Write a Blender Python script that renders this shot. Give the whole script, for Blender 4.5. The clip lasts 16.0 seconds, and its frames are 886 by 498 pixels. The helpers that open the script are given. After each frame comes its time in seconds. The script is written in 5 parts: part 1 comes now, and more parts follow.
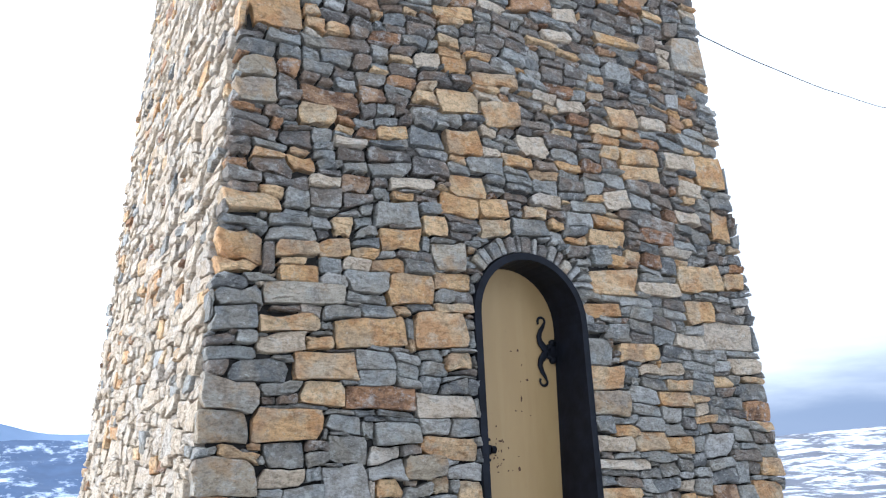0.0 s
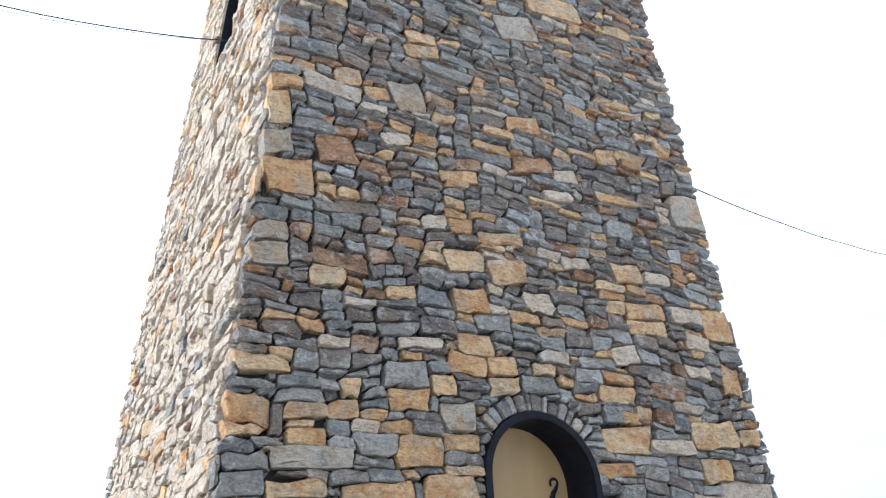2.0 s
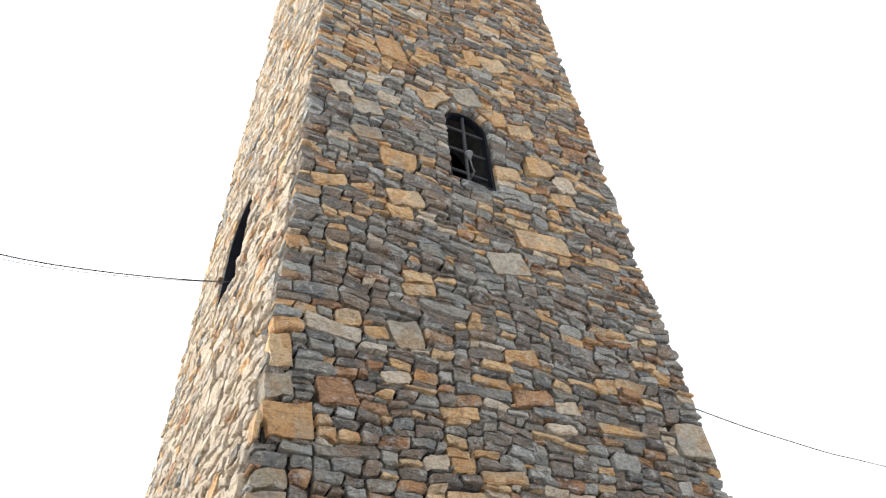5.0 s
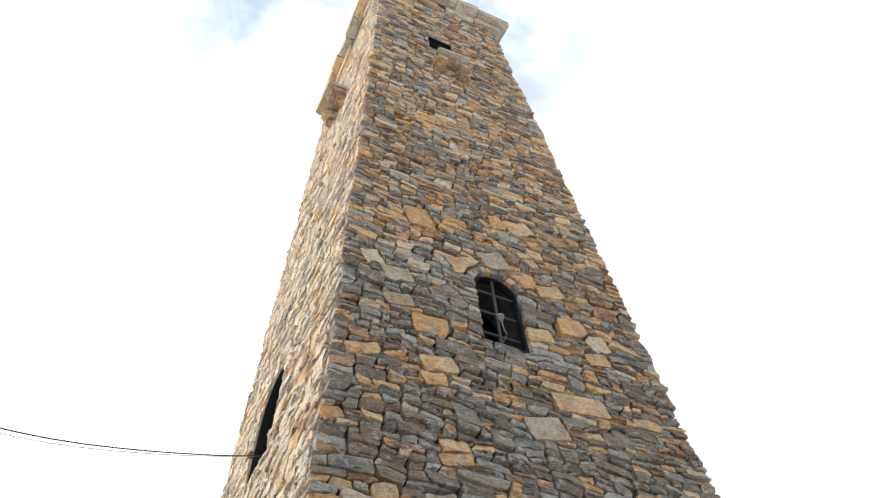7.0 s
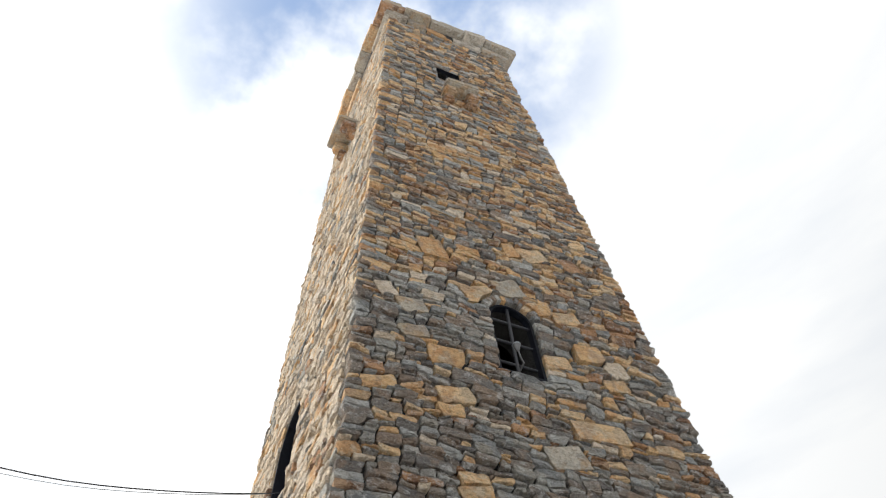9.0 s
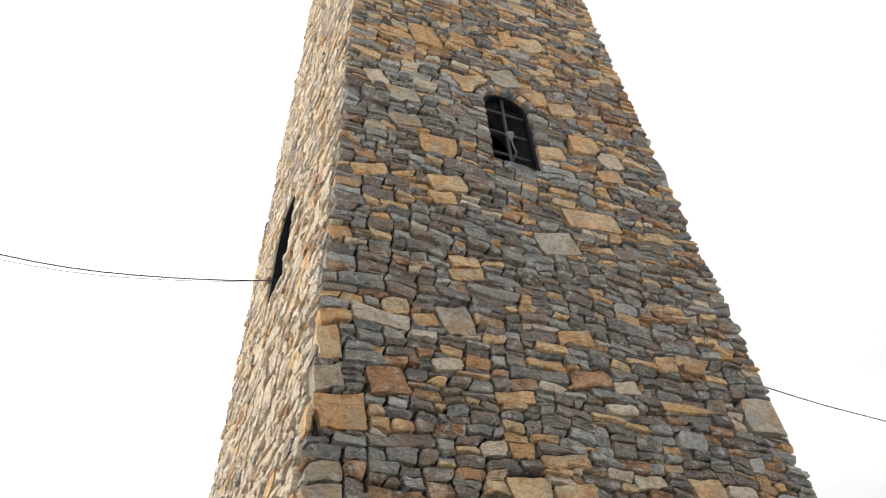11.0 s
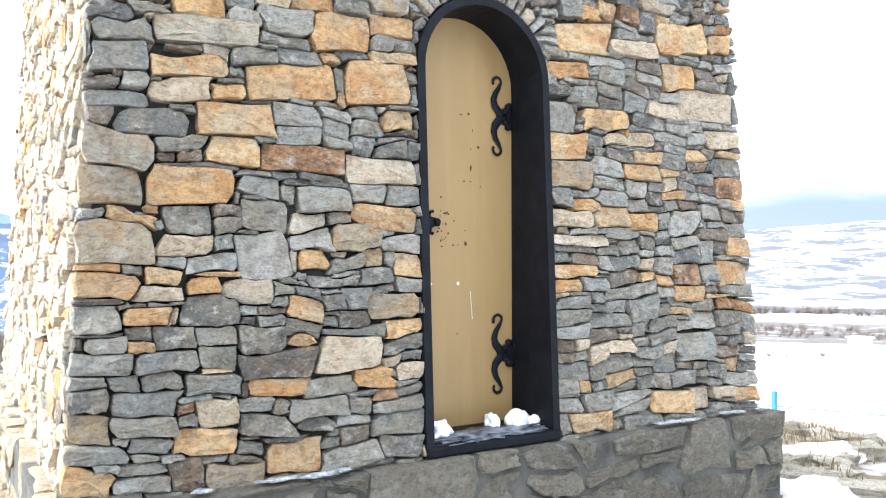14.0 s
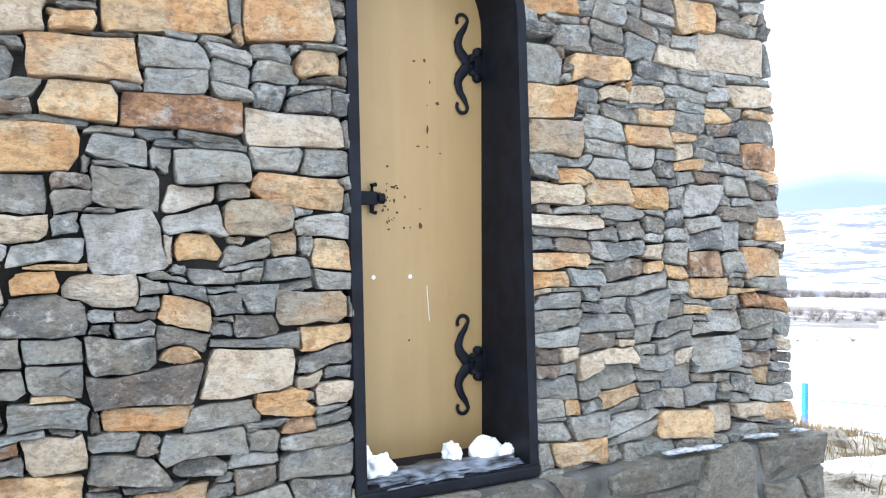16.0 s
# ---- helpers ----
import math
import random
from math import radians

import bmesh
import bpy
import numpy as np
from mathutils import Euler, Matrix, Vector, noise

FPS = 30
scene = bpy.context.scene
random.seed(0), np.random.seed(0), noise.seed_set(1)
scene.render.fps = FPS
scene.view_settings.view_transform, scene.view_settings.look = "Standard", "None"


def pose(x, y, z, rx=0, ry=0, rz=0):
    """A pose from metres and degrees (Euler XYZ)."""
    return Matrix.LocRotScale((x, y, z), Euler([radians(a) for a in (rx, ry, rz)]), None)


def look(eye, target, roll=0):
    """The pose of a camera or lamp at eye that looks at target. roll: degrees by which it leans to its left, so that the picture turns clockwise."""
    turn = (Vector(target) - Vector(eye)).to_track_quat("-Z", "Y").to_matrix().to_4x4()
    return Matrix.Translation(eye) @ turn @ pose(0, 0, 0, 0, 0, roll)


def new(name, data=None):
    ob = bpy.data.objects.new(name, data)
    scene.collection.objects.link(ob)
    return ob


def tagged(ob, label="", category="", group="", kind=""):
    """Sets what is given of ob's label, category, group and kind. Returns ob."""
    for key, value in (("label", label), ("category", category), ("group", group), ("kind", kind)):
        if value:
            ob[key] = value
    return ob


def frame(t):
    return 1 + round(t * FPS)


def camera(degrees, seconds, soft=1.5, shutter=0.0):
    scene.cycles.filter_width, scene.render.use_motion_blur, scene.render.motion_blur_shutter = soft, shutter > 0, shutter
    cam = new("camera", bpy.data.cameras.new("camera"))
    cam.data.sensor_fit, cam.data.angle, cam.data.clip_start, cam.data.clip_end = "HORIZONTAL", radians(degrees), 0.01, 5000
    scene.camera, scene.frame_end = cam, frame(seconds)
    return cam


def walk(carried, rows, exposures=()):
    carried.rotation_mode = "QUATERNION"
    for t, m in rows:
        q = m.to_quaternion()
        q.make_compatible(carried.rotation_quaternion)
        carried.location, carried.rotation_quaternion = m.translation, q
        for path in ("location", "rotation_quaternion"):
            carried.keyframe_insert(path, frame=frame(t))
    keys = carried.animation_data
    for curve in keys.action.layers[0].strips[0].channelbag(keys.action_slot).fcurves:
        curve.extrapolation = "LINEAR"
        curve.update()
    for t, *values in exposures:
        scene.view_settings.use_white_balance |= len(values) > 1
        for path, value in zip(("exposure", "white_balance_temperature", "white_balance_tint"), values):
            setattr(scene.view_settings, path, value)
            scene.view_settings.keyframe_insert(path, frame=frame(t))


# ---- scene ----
cam = camera(58.38, 16.0, soft=1.15)
PATH = [
    (0.0, -1.814, -2.901, 1.361, 105.77, 0.91, -29.04),
    (0.5, -1.819, -2.894, 1.371, 108.00, 1.01, -29.21),
    (1.0, -1.829, -2.912, 1.387, 110.87, 1.06, -28.99),
    (1.5, -1.837, -2.917, 1.388, 114.55, 1.29, -28.63),
    (2.0, -1.839, -2.932, 1.394, 116.51, 1.37, -28.37),
    (2.5, -1.851, -2.933, 1.412, 118.74, 1.64, -28.39),
    (3.0, -1.853, -2.948, 1.417, 121.37, 2.02, -28.15),
    (3.5, -1.854, -2.962, 1.427, 123.58, 2.52, -27.85),
    (4.0, -1.865, -2.965, 1.432, 125.59, 2.89, -27.72),
    (4.5, -1.869, -2.967, 1.444, 128.44, 2.95, -27.67),
    (5.0, -1.883, -2.972, 1.458, 132.37, 3.00, -27.63),
    (5.2, -1.879, -2.978, 1.461, 133.82, 2.95, -27.35),
    (7.3, -1.932, -2.963, 1.492, 144.87, 2.92, -24.30),
    (7.5, -1.927, -2.970, 1.493, 145.23, 2.86, -23.90),
    (8.0, -1.930, -2.956, 1.499, 146.11, 2.87, -23.65),
    (8.2, -1.929, -2.958, 1.501, 146.36, 2.93, -23.44),
    (10.3, -1.891, -2.955, 1.523, 145.12, 2.91, -22.70),
    (10.5, -1.890, -2.955, 1.521, 141.87, 2.89, -22.89),
    (11.0, -1.805, -2.876, 1.476, 132.32, 3.11, -22.60),
    (11.5, -1.752, -2.902, 1.458, 119.96, 3.28, -23.66),
    (12.0, -1.687, -2.901, 1.347, 110.54, 3.43, -24.24),
    (12.5, -1.645, -2.875, 1.329, 100.66, 2.19, -25.48),
    (13.0, -1.617, -2.794, 1.302, 93.62, 0.25, -26.68),
    (13.5, -1.549, -2.618, 1.294, 91.69, 0.03, -28.20),
    (14.0, -1.458, -2.562, 1.301, 90.83, 0.09, -31.00),
    (14.5, -1.245, -2.517, 1.288, 90.74, 0.42, -31.58),
    (15.0, -1.129, -2.408, 1.278, 89.35, 0.29, -28.93),
    (15.5, -1.026, -2.213, 1.311, 89.54, 0.17, -28.97),
    (16.0, -0.867, -2.072, 1.311, 89.65, 0.14, -29.25),
]
EXPOSURES = [
    (0.0, 0.48, 5450, 10),
    (3.0, 0.32, 5800, 10),
    (5.0, 0.28, 6450, 10),
    (7.5, 0.0, 6650, 10),
    (8.2, -0.05, 6650, 10),
    (10.3, -0.50, 6330, 9),
    (10.6, -0.36, 6600, 10),
    (11.0, -0.02, 6800, 10),
    (11.5, 0.20, 6950, 10),
    (12.0, 0.36, 6950, 10),
    (13.0, 1.16, 6500, 8),
    (13.5, 1.33, 6250, 8),
    (14.0, 1.29, 6050, 8),
    (16.0, 1.38, 5700, 8),
]
walk(cam, [(t, pose(x, y, z, rx, ry, rz)) for t, x, y, z, rx, ry, rz in PATH], EXPOSURES)

# ---- world and sun ----
SUN_WAY = Vector((-0.80, 0.36, 0.52)).normalized()  # from the tower towards the sun


def build_world():
    world = bpy.data.worlds.new("winter_sky")
    scene.world = world
    world.use_nodes = True
    nt = world.node_tree
    nt.nodes.clear()
    N, L = nt.nodes.new, nt.links.new
    out = N("ShaderNodeOutputWorld")
    sky = N("ShaderNodeTexSky")
    sky.sky_type, sky.sun_disc = "NISHITA", False
    sky.sun_elevation = math.asin(SUN_WAY.z)
    sky.sun_rotation = math.atan2(SUN_WAY.x, SUN_WAY.y)
    clear = N("ShaderNodeBackground")
    clear.inputs["Strength"].default_value = 0.15
    L(sky.outputs[0], clear.inputs["Color"])
    cloud = N("ShaderNodeBackground")
    co = N("ShaderNodeTexCoord")
    sep = N("ShaderNodeSeparateXYZ")
    L(co.outputs["Generated"], sep.inputs[0])

    def math_node(op, a, b=None, c=None):
        n = N("ShaderNodeMath")
        n.operation = op
        for i, v in enumerate((a, b, c)):
            if v is None:
                continue
            if isinstance(v, (int, float)):
                n.inputs[i].default_value = v
            else:
                L(v, n.inputs[i])
        return n.outputs[0]

    def step(value, lo, hi):
        n = N("ShaderNodeMapRange")
        n.interpolation_type = "SMOOTHSTEP"
        n.inputs["From Min"].default_value, n.inputs["From Max"].default_value = lo, hi
        L(value, n.inputs["Value"])
        return n.outputs[0]

    # a cloud sheet overhead: the direction laid on a flat layer
    high = math_node("ADD", math_node("MAXIMUM", sep.outputs[2], 0.0), 0.22)
    flat = N("ShaderNodeCombineXYZ")
    L(math_node("DIVIDE", sep.outputs[0], high), flat.inputs[0])
    L(math_node("DIVIDE", sep.outputs[1], high), flat.inputs[1])
    cover = N("ShaderNodeTexNoise")
    cover.inputs["Scale"].default_value, cover.inputs["Detail"].default_value, cover.inputs["Roughness"].default_value = 2.1, 7, 0.55
    L(flat.outputs[0], cover.inputs["Vector"])
    way = N("ShaderNodeVectorMath")
    way.operation = "DOT_PRODUCT"
    way.inputs[1].default_value = (0.12, 0.31, 0.943)
    L(co.outputs["Generated"], way.inputs[0])
    gaps = math_node("MULTIPLY", step(cover.outputs[0], 0.54, 0.42), step(way.outputs["Value"], 0.95, 0.995))
    # faint tone in the cloud sheet itself
    tone = N("ShaderNodeTexNoise")
    tone.inputs["Scale"].default_value, tone.inputs["Detail"].default_value = 3.0, 6
    squash = N("ShaderNodeMapping")
    squash.inputs["Scale"].default_value = (1, 1, 5)
    L(co.outputs["Generated"], squash.inputs[0])
    L(squash.outputs[0], tone.inputs["Vector"])
    # the clear strip under the cloud's edge, low in the east
    low = math_node("MULTIPLY", step(math_node("ADD", sep.outputs[2], math_node("MULTIPLY", math_node("SUBTRACT", tone.outputs[0], 0.5), 0.15)), 0.13, 0.05), step(sep.outputs[0], 0.4, 0.72))
    open_sky = math_node("MINIMUM", math_node("ADD", math_node("MULTIPLY", gaps, 0.12), 0.0), 1.0)
    ramp = N("ShaderNodeValToRGB")
    ramp.color_ramp.elements[0].position, ramp.color_ramp.elements[0].color = 0.32, (0.84, 0.875, 0.92, 1)
    ramp.color_ramp.elements[1].position, ramp.color_ramp.elements[1].color = 0.6, (0.975, 0.99, 1.0, 1)
    L(tone.outputs[0], ramp.inputs[0])
    L(ramp.outputs[0], cloud.inputs["Color"])
    sunward = N("ShaderNodeVectorMath")
    sunward.operation = "DOT_PRODUCT"
    sunward.inputs[1].default_value = SUN_WAY
    L(co.outputs["Generated"], sunward.inputs[0])
    L(math_node("MULTIPLY_ADD", step(sunward.outputs["Value"], -0.85, 0.75), 0.86, 0.76), cloud.inputs["Strength"])
    mix = N("ShaderNodeMixShader")
    L(open_sky, mix.inputs[0])
    L(cloud.outputs[0], mix.inputs[1])
    L(clear.outputs[0], mix.inputs[2])
    haze = N("ShaderNodeBackground")
    haze.inputs["Color"].default_value = (0.178, 0.243, 0.365, 1)
    last = N("ShaderNodeMixShader")
    L(math_node("MULTIPLY", low, 0.82), last.inputs[0])
    blue = N("ShaderNodeBackground")
    blue.inputs["Color"].default_value = (0.17, 0.38, 0.80, 1)
    rift = N("ShaderNodeMixShader")
    L(math_node("MULTIPLY", gaps, 0.78), rift.inputs[0])
    L(mix.outputs[0], rift.inputs[1])
    L(blue.outputs[0], rift.inputs[2])
    L(rift.outputs[0], last.inputs[1])
    L(haze.outputs[0], last.inputs[2])
    L(last.outputs[0], out.inputs["Surface"])


build_world()
sun = new("sun", bpy.data.lights.new("sun", "SUN"))
sun.data.energy, sun.data.angle, sun.data.color = 4.2, radians(3.0), (1.0, 0.93, 0.83)
sun.matrix_world = look(SUN_WAY * 30, (0, 0, 0))


# ---- materials ----
class Mat:
    """A small builder for node materials."""

    def __init__(self, name, rough=0.8, metal=0.0):
        self.m = bpy.data.materials.new(name)
        self.m.use_nodes = True
        self.nt = self.m.node_tree
        self.b = self.nt.nodes["Principled BSDF"]
        self.b.inputs["Roughness"].default_value = rough
        self.b.inputs["Metallic"].default_value = metal
        self.co = self.nt.nodes.new("ShaderNodeTexCoord").outputs["Object"]

    def n(self, kind, **values):
        node = self.nt.nodes.new(kind)
        for k, v in values.items():
            node.inputs[k.replace("_", " ")].default_value = v
        return node

    def link(self, a, b):
        self.nt.links.new(a, b)

    def noise(self, scale, detail=4, rough=0.55, stretch=None, offset=None):
        t = self.n("ShaderNodeTexNoise", Scale=scale, Detail=detail, Roughness=rough)
        src = self.co
        if offset is not None:
            add = self.n("ShaderNodeVectorMath")
            add.operation = "ADD"
            self.link(src, add.inputs[0])
            self.link(offset, add.inputs[1])
            src = add.outputs[0]
        if stretch:
            mp = self.n("ShaderNodeMapping", Scale=stretch)
            self.link(src, mp.inputs[0])
            src = mp.outputs[0]
        self.link(src, t.inputs["Vector"])
        return t.outputs[0]

    def ramp(self, value, stops):
        r = self.n("ShaderNodeValToRGB")
        e = r.color_ramp.elements
        while len(e) < len(stops):
            e.new(0.5)
        for el, (p, c) in zip(e, stops):
            el.position, el.color = p, (*c, 1) if len(c) == 3 else c
        self.link(value, r.inputs[0])
        return r.outputs[0]

    def mix(self, fac, a, b, kind="MIX"):
        m = self.n("ShaderNodeMix")
        m.data_type, m.blend_type = "RGBA", kind
        for v, i in ((fac, 0), (a, 6), (b, 7)):
            if isinstance(v, (int, float)):
                m.inputs[i].default_value = v
            elif isinstance(v, tuple):
                m.inputs[i].default_value = (*v, 1)
            else:
                self.link(v, m.inputs[i])
        return m.outputs[2]

    def step(self, value, lo, hi, top=1.0):
        r = self.n("ShaderNodeMapRange")
        r.inputs["From Min"].default_value, r.inputs["From Max"].default_value, r.inputs["To Max"].default_value = lo, hi, top
        self.link(value, r.inputs["Value"])
        return r.outputs[0]

    def add(self, a, b, op="ADD"):
        r = self.n("ShaderNodeMath")
        r.operation = op
        for i, v in enumerate((a, b)):
            if isinstance(v, (int, float)):
                r.inputs[i].default_value = v
            else:
                self.link(v, r.inputs[i])
        return r.outputs[0]

    def colour(self, c):
        if isinstance(c, tuple):
            self.b.inputs["Base Color"].default_value = (*c, 1)
        else:
            self.link(c, self.b.inputs["Base Color"])

    def bump(self, height, strength=0.4, distance=0.01):
        bp = self.n("ShaderNodeBump", Strength=strength, Distance=distance)
        self.link(height, bp.inputs["Height"])
        self.link(bp.outputs[0], self.b.inputs["Normal"])


def stone_material(name, stops, stain, lichen=(0.60, 0.59, 0.55), patch=0.6, gain=1.5, second=None, much=0.9):
    """Split field stone: a tone for each piece, veins and stains across it, a rough cleft face."""
    m = Mat(name, 0.88)
    gain *= 1.10
    stops = [(p, tuple(v * gain for v in c)) for p, c in stops]
    stain = tuple(v * gain for v in stain)
    info = m.n("ShaderNodeObjectInfo").outputs["Random"]
    isle = m.n("ShaderNodeNewGeometry").outputs["Random Per Island"]
    rnd = m.add(m.add(info, isle), 1.0, "MODULO")
    shift = m.n("ShaderNodeCombineXYZ")
    m.link(m.add(rnd, 37.0, "MULTIPLY"), shift.inputs[0])
    m.link(m.add(rnd, 91.0, "MULTIPLY"), shift.inputs[2])
    off = shift.outputs[0]
    base = m.ramp(rnd, stops)
    large = m.noise(6.5, 6, 0.62, (1, 1, 1.15), off)
    c = m.mix(m.step(large, 0.48, 0.57, patch), base, stain)
    if second:
        c = m.mix(m.step(m.noise(5.0, 5, 0.55, None, off), 0.50, 0.58, much), c, tuple(v * gain for v in second))
    pale = m.noise(12.0, 7, 0.70, (1, 1, 1.1), off)
    c = m.mix(m.step(pale, 0.54, 0.61, 0.8), c, m.mix(0.65, c, lichen))
    # dark grain and specks, with the shade of small pits put into them
    fine = m.noise(30.0, 8, 0.72, (1, 1, 1.3), off)
    c = m.mix(m.step(fine, 0.49, 0.60, 0.65), c, m.mix(1.0, c, (0.52, 0.50, 0.48), "MULTIPLY"))
    speck = m.noise(75.0, 5, 0.8, (1, 1, 1.5), off)
    c = m.mix(m.step(speck, 0.52, 0.60, 0.55), c, m.mix(1.0, c, (0.50, 0.49, 0.48), "MULTIPLY"))
    c = m.mix(m.step(speck, 0.44, 0.36, 0.45), c, m.mix(0.6, c, lichen))
    spots = m.noise(26.0, 8, 0.78, (1, 1, 1.2), off)
    c = m.mix(m.step(spots, 0.60, 0.65, 0.7), c, lichen)
    m.colour(c)
    grain = m.noise(140.0, 6, 0.75, (1, 1, 2.4), off)
    ledge = m.noise(26.0, 6, 0.65, (1, 1, 2.2), off)
    relief = m.add(m.add(m.noise(14.0, 8, 0.66, (1, 1, 1.8), off), m.add(ledge, 0.55, "MULTIPLY")), m.add(grain, 0.28, "MULTIPLY"))
    m.bump(relief, 1.0, 0.04)
    return m.m


GREY = stone_material("slate_grey_stone", [(0.0, (0.080, 0.081, 0.080)), (0.3, (0.150, 0.154, 0.150)), (0.7, (0.220, 0.225, 0.214)), (0.9, (0.25, 0.248, 0.232)), (1.0, (0.34, 0.335, 0.32))], (0.20, 0.18, 0.145), second=(0.24, 0.205, 0.15), much=0.3)
DARK = stone_material("dark_slate_stone", [(0.0, (0.085, 0.078, 0.072)), (0.6, (0.130, 0.118, 0.104)), (1.0, (0.175, 0.155, 0.128))], (0.15, 0.115, 0.085), second=(0.19, 0.13, 0.085), much=0.6)
OCHRE = stone_material("ochre_sandstone", [(0.0, (0.43, 0.255, 0.115)), (0.3, (0.52, 0.335, 0.160)), (0.7, (0.55, 0.395, 0.225)), (1.0, (0.45, 0.310, 0.175))], (0.40, 0.205, 0.080), (0.66, 0.58, 0.43), 0.7, 1.28, (0.27, 0.235, 0.18), 0.45)
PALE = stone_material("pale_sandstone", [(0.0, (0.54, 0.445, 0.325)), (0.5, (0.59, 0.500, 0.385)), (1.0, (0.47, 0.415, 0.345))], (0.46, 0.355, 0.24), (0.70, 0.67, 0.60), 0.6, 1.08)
RUST = stone_material("rusty_brown_stone", [(0.0, (0.23, 0.120, 0.06)), (0.6, (0.31, 0.175, 0.085)), (1.0, (0.27, 0.18, 0.11))], (0.12, 0.065, 0.035), patch=0.9)
PLINTH = stone_material("mossy_plinth_stone", [(0.0, (0.080, 0.075, 0.062)), (0.6, (0.122, 0.114, 0.094)), (1.0, (0.17, 0.156, 0.128))], (0.11, 0.095, 0.072), (0.30, 0.30, 0.27))
TAN = stone_material("tan_grey_stone", [(0.0, (0.25, 0.205, 0.145)), (0.5, (0.30, 0.255, 0.185)), (1.0, (0.34, 0.305, 0.245))], (0.29, 0.19, 0.10), (0.52, 0.50, 0.45), 0.7, 1.45, (0.19, 0.185, 0.17), 0.5)
ROCK = stone_material("weathered_rock_slab", [(0.0, (0.24, 0.21, 0.165)), (0.6, (0.33, 0.295, 0.24)), (1.0, (0.40, 0.36, 0.30))], (0.17, 0.145, 0.11))
STONES = {"g": 0, "d": 1, "o": 2, "p": 3, "r": 4, "t": 5}
STONE_MATS = [GREY, DARK, OCHRE, PALE, RUST, TAN]


def mortar_material(name, lo, hi):
    m = Mat(name, 0.95)
    m.colour(m.ramp(m.noise(9, 6), [(0.3, lo), (0.7, hi)]))
    m.bump(m.noise(60, 5), 0.8, 0.01)
    return m.m


# mortar darkened: shade of deep joints and openings is put into the colour
MORTAR = mortar_material("shade_dark_mortar", (0.016, 0.015, 0.014), (0.045, 0.042, 0.038))
PLINTH_MORTAR = mortar_material("grey_cement_mortar", (0.035, 0.035, 0.032), (0.12, 0.12, 0.115))


def black_paint():
    m = Mat("black_painted_steel", 0.6, 0.0)
    m.b.inputs["Specular IOR Level"].default_value = 0.15
    m.colour(m.ramp(m.noise(14, 5), [(0.35, (0.004, 0.0045, 0.007)), (0.7, (0.009, 0.011, 0.017))]))
    m.bump(m.noise(40, 5), 0.25, 0.004)
    return m.m


BLACK = black_paint()


def door_paint():
    m = Mat("sand_coloured_door_paint", 0.5)
    tone = m.noise(3.0, 4, 0.6, (1, 1, 0.45))
    c = m.ramp(tone, [(0.3, (0.290, 0.192, 0.080)), (0.7, (0.350, 0.240, 0.106))])
    streak = m.noise(16, 4, 0.6, (1, 1, 0.06))
    c = m.mix(m.step(streak, 0.5, 0.8, 0.35), c, (0.39, 0.282, 0.135))
    grime = m.noise(9, 6, 0.7)
    c = m.mix(m.step(grime, 0.60, 0.75, 0.35), c, (0.23, 0.15, 0.07))
    m.colour(c)
    m.bump(m.noise(7, 3, 0.5, (1, 1, 0.5)), 0.12, 0.01)
    return m.m


DOOR = door_paint()


def snow_material():
    m = Mat("old_snow", 0.75)
    m.colour(m.ramp(m.noise(2.5, 5), [(0.3, (0.80, 0.82, 0.86)), (0.7, (0.90, 0.91, 0.93))]))
    m.bump(m.add(m.noise(9, 5), m.add(m.noise(60, 4), 0.3, "MULTIPLY")), 0.5, 0.03)
    m.b.inputs["Subsurface Weight"].default_value = 0.0
    return m.m


SNOW = snow_material()


def plain(name, c, rough=0.5, metal=0.0, var=0.25, scale=20):
    m = Mat(name, rough, metal)
    lo = tuple(v * (1 - var) for v in c)
    m.colour(m.ramp(m.noise(scale, 4), [(0.35, lo), (0.65, c)]))
    return m.m


BLUE = plain("bright_blue_paint", (0.02, 0.17, 0.62), 0.45)
PALE_BLUE = plain("faded_blue_paint", (0.22, 0.40, 0.52), 0.55)
GREY_PAINT = plain("grey_galvanised_steel", (0.30, 0.33, 0.35), 0.5, 0.3)
WHITE_PAINT = plain("white_paint", (0.72, 0.73, 0.74), 0.5)
RED = plain("red_sign_border", (0.55, 0.06, 0.05), 0.5)
RUSTY = plain("rust_speck", (0.075, 0.035, 0.018), 0.9)
IRON = plain("weathered_grey_iron", (0.022, 0.023, 0.028), 0.6)
FADED = plain("pale_grey_blue_paint", (0.34, 0.42, 0.48), 0.6)
BOOTH_BLUE = plain("washed_out_blue_paint", (0.45, 0.55, 0.62), 0.6)
WIRE = plain("black_cable_rubber", (0.02, 0.02, 0.022), 0.6)
LAMP_GREY = plain("grey_lamp_housing", (0.11, 0.11, 0.108), 0.45)
STRAW = plain("dry_grass_straw", (0.34, 0.25, 0.13), 0.9, 0, 0.4, 5)
TWIG = plain("bare_brown_twigs", (0.165, 0.135, 0.12), 0.9, 0, 0.4, 0.3)
FROST = plain("thin_white_frost", (0.50, 0.53, 0.58), 0.8, 0, 0.6, 60)
ICE = plain("grey_ice_crust", (0.22, 0.25, 0.31), 0.45, 0, 0.85, 22)


# ---- mesh helpers ----
def mesh_of(name, verts, faces, mats, index=None, smooth=False):
    me = bpy.data.meshes.new(name)
    me.from_pydata(verts, [], faces)
    for m in (mats if isinstance(mats, (list, tuple)) else [mats]):
        me.materials.append(m)
    if index is not None:
        me.polygons.foreach_set("material_index", index)
    if smooth:
        me.polygons.foreach_set("use_smooth", [True] * len(me.polygons))
    me.update()
    return me


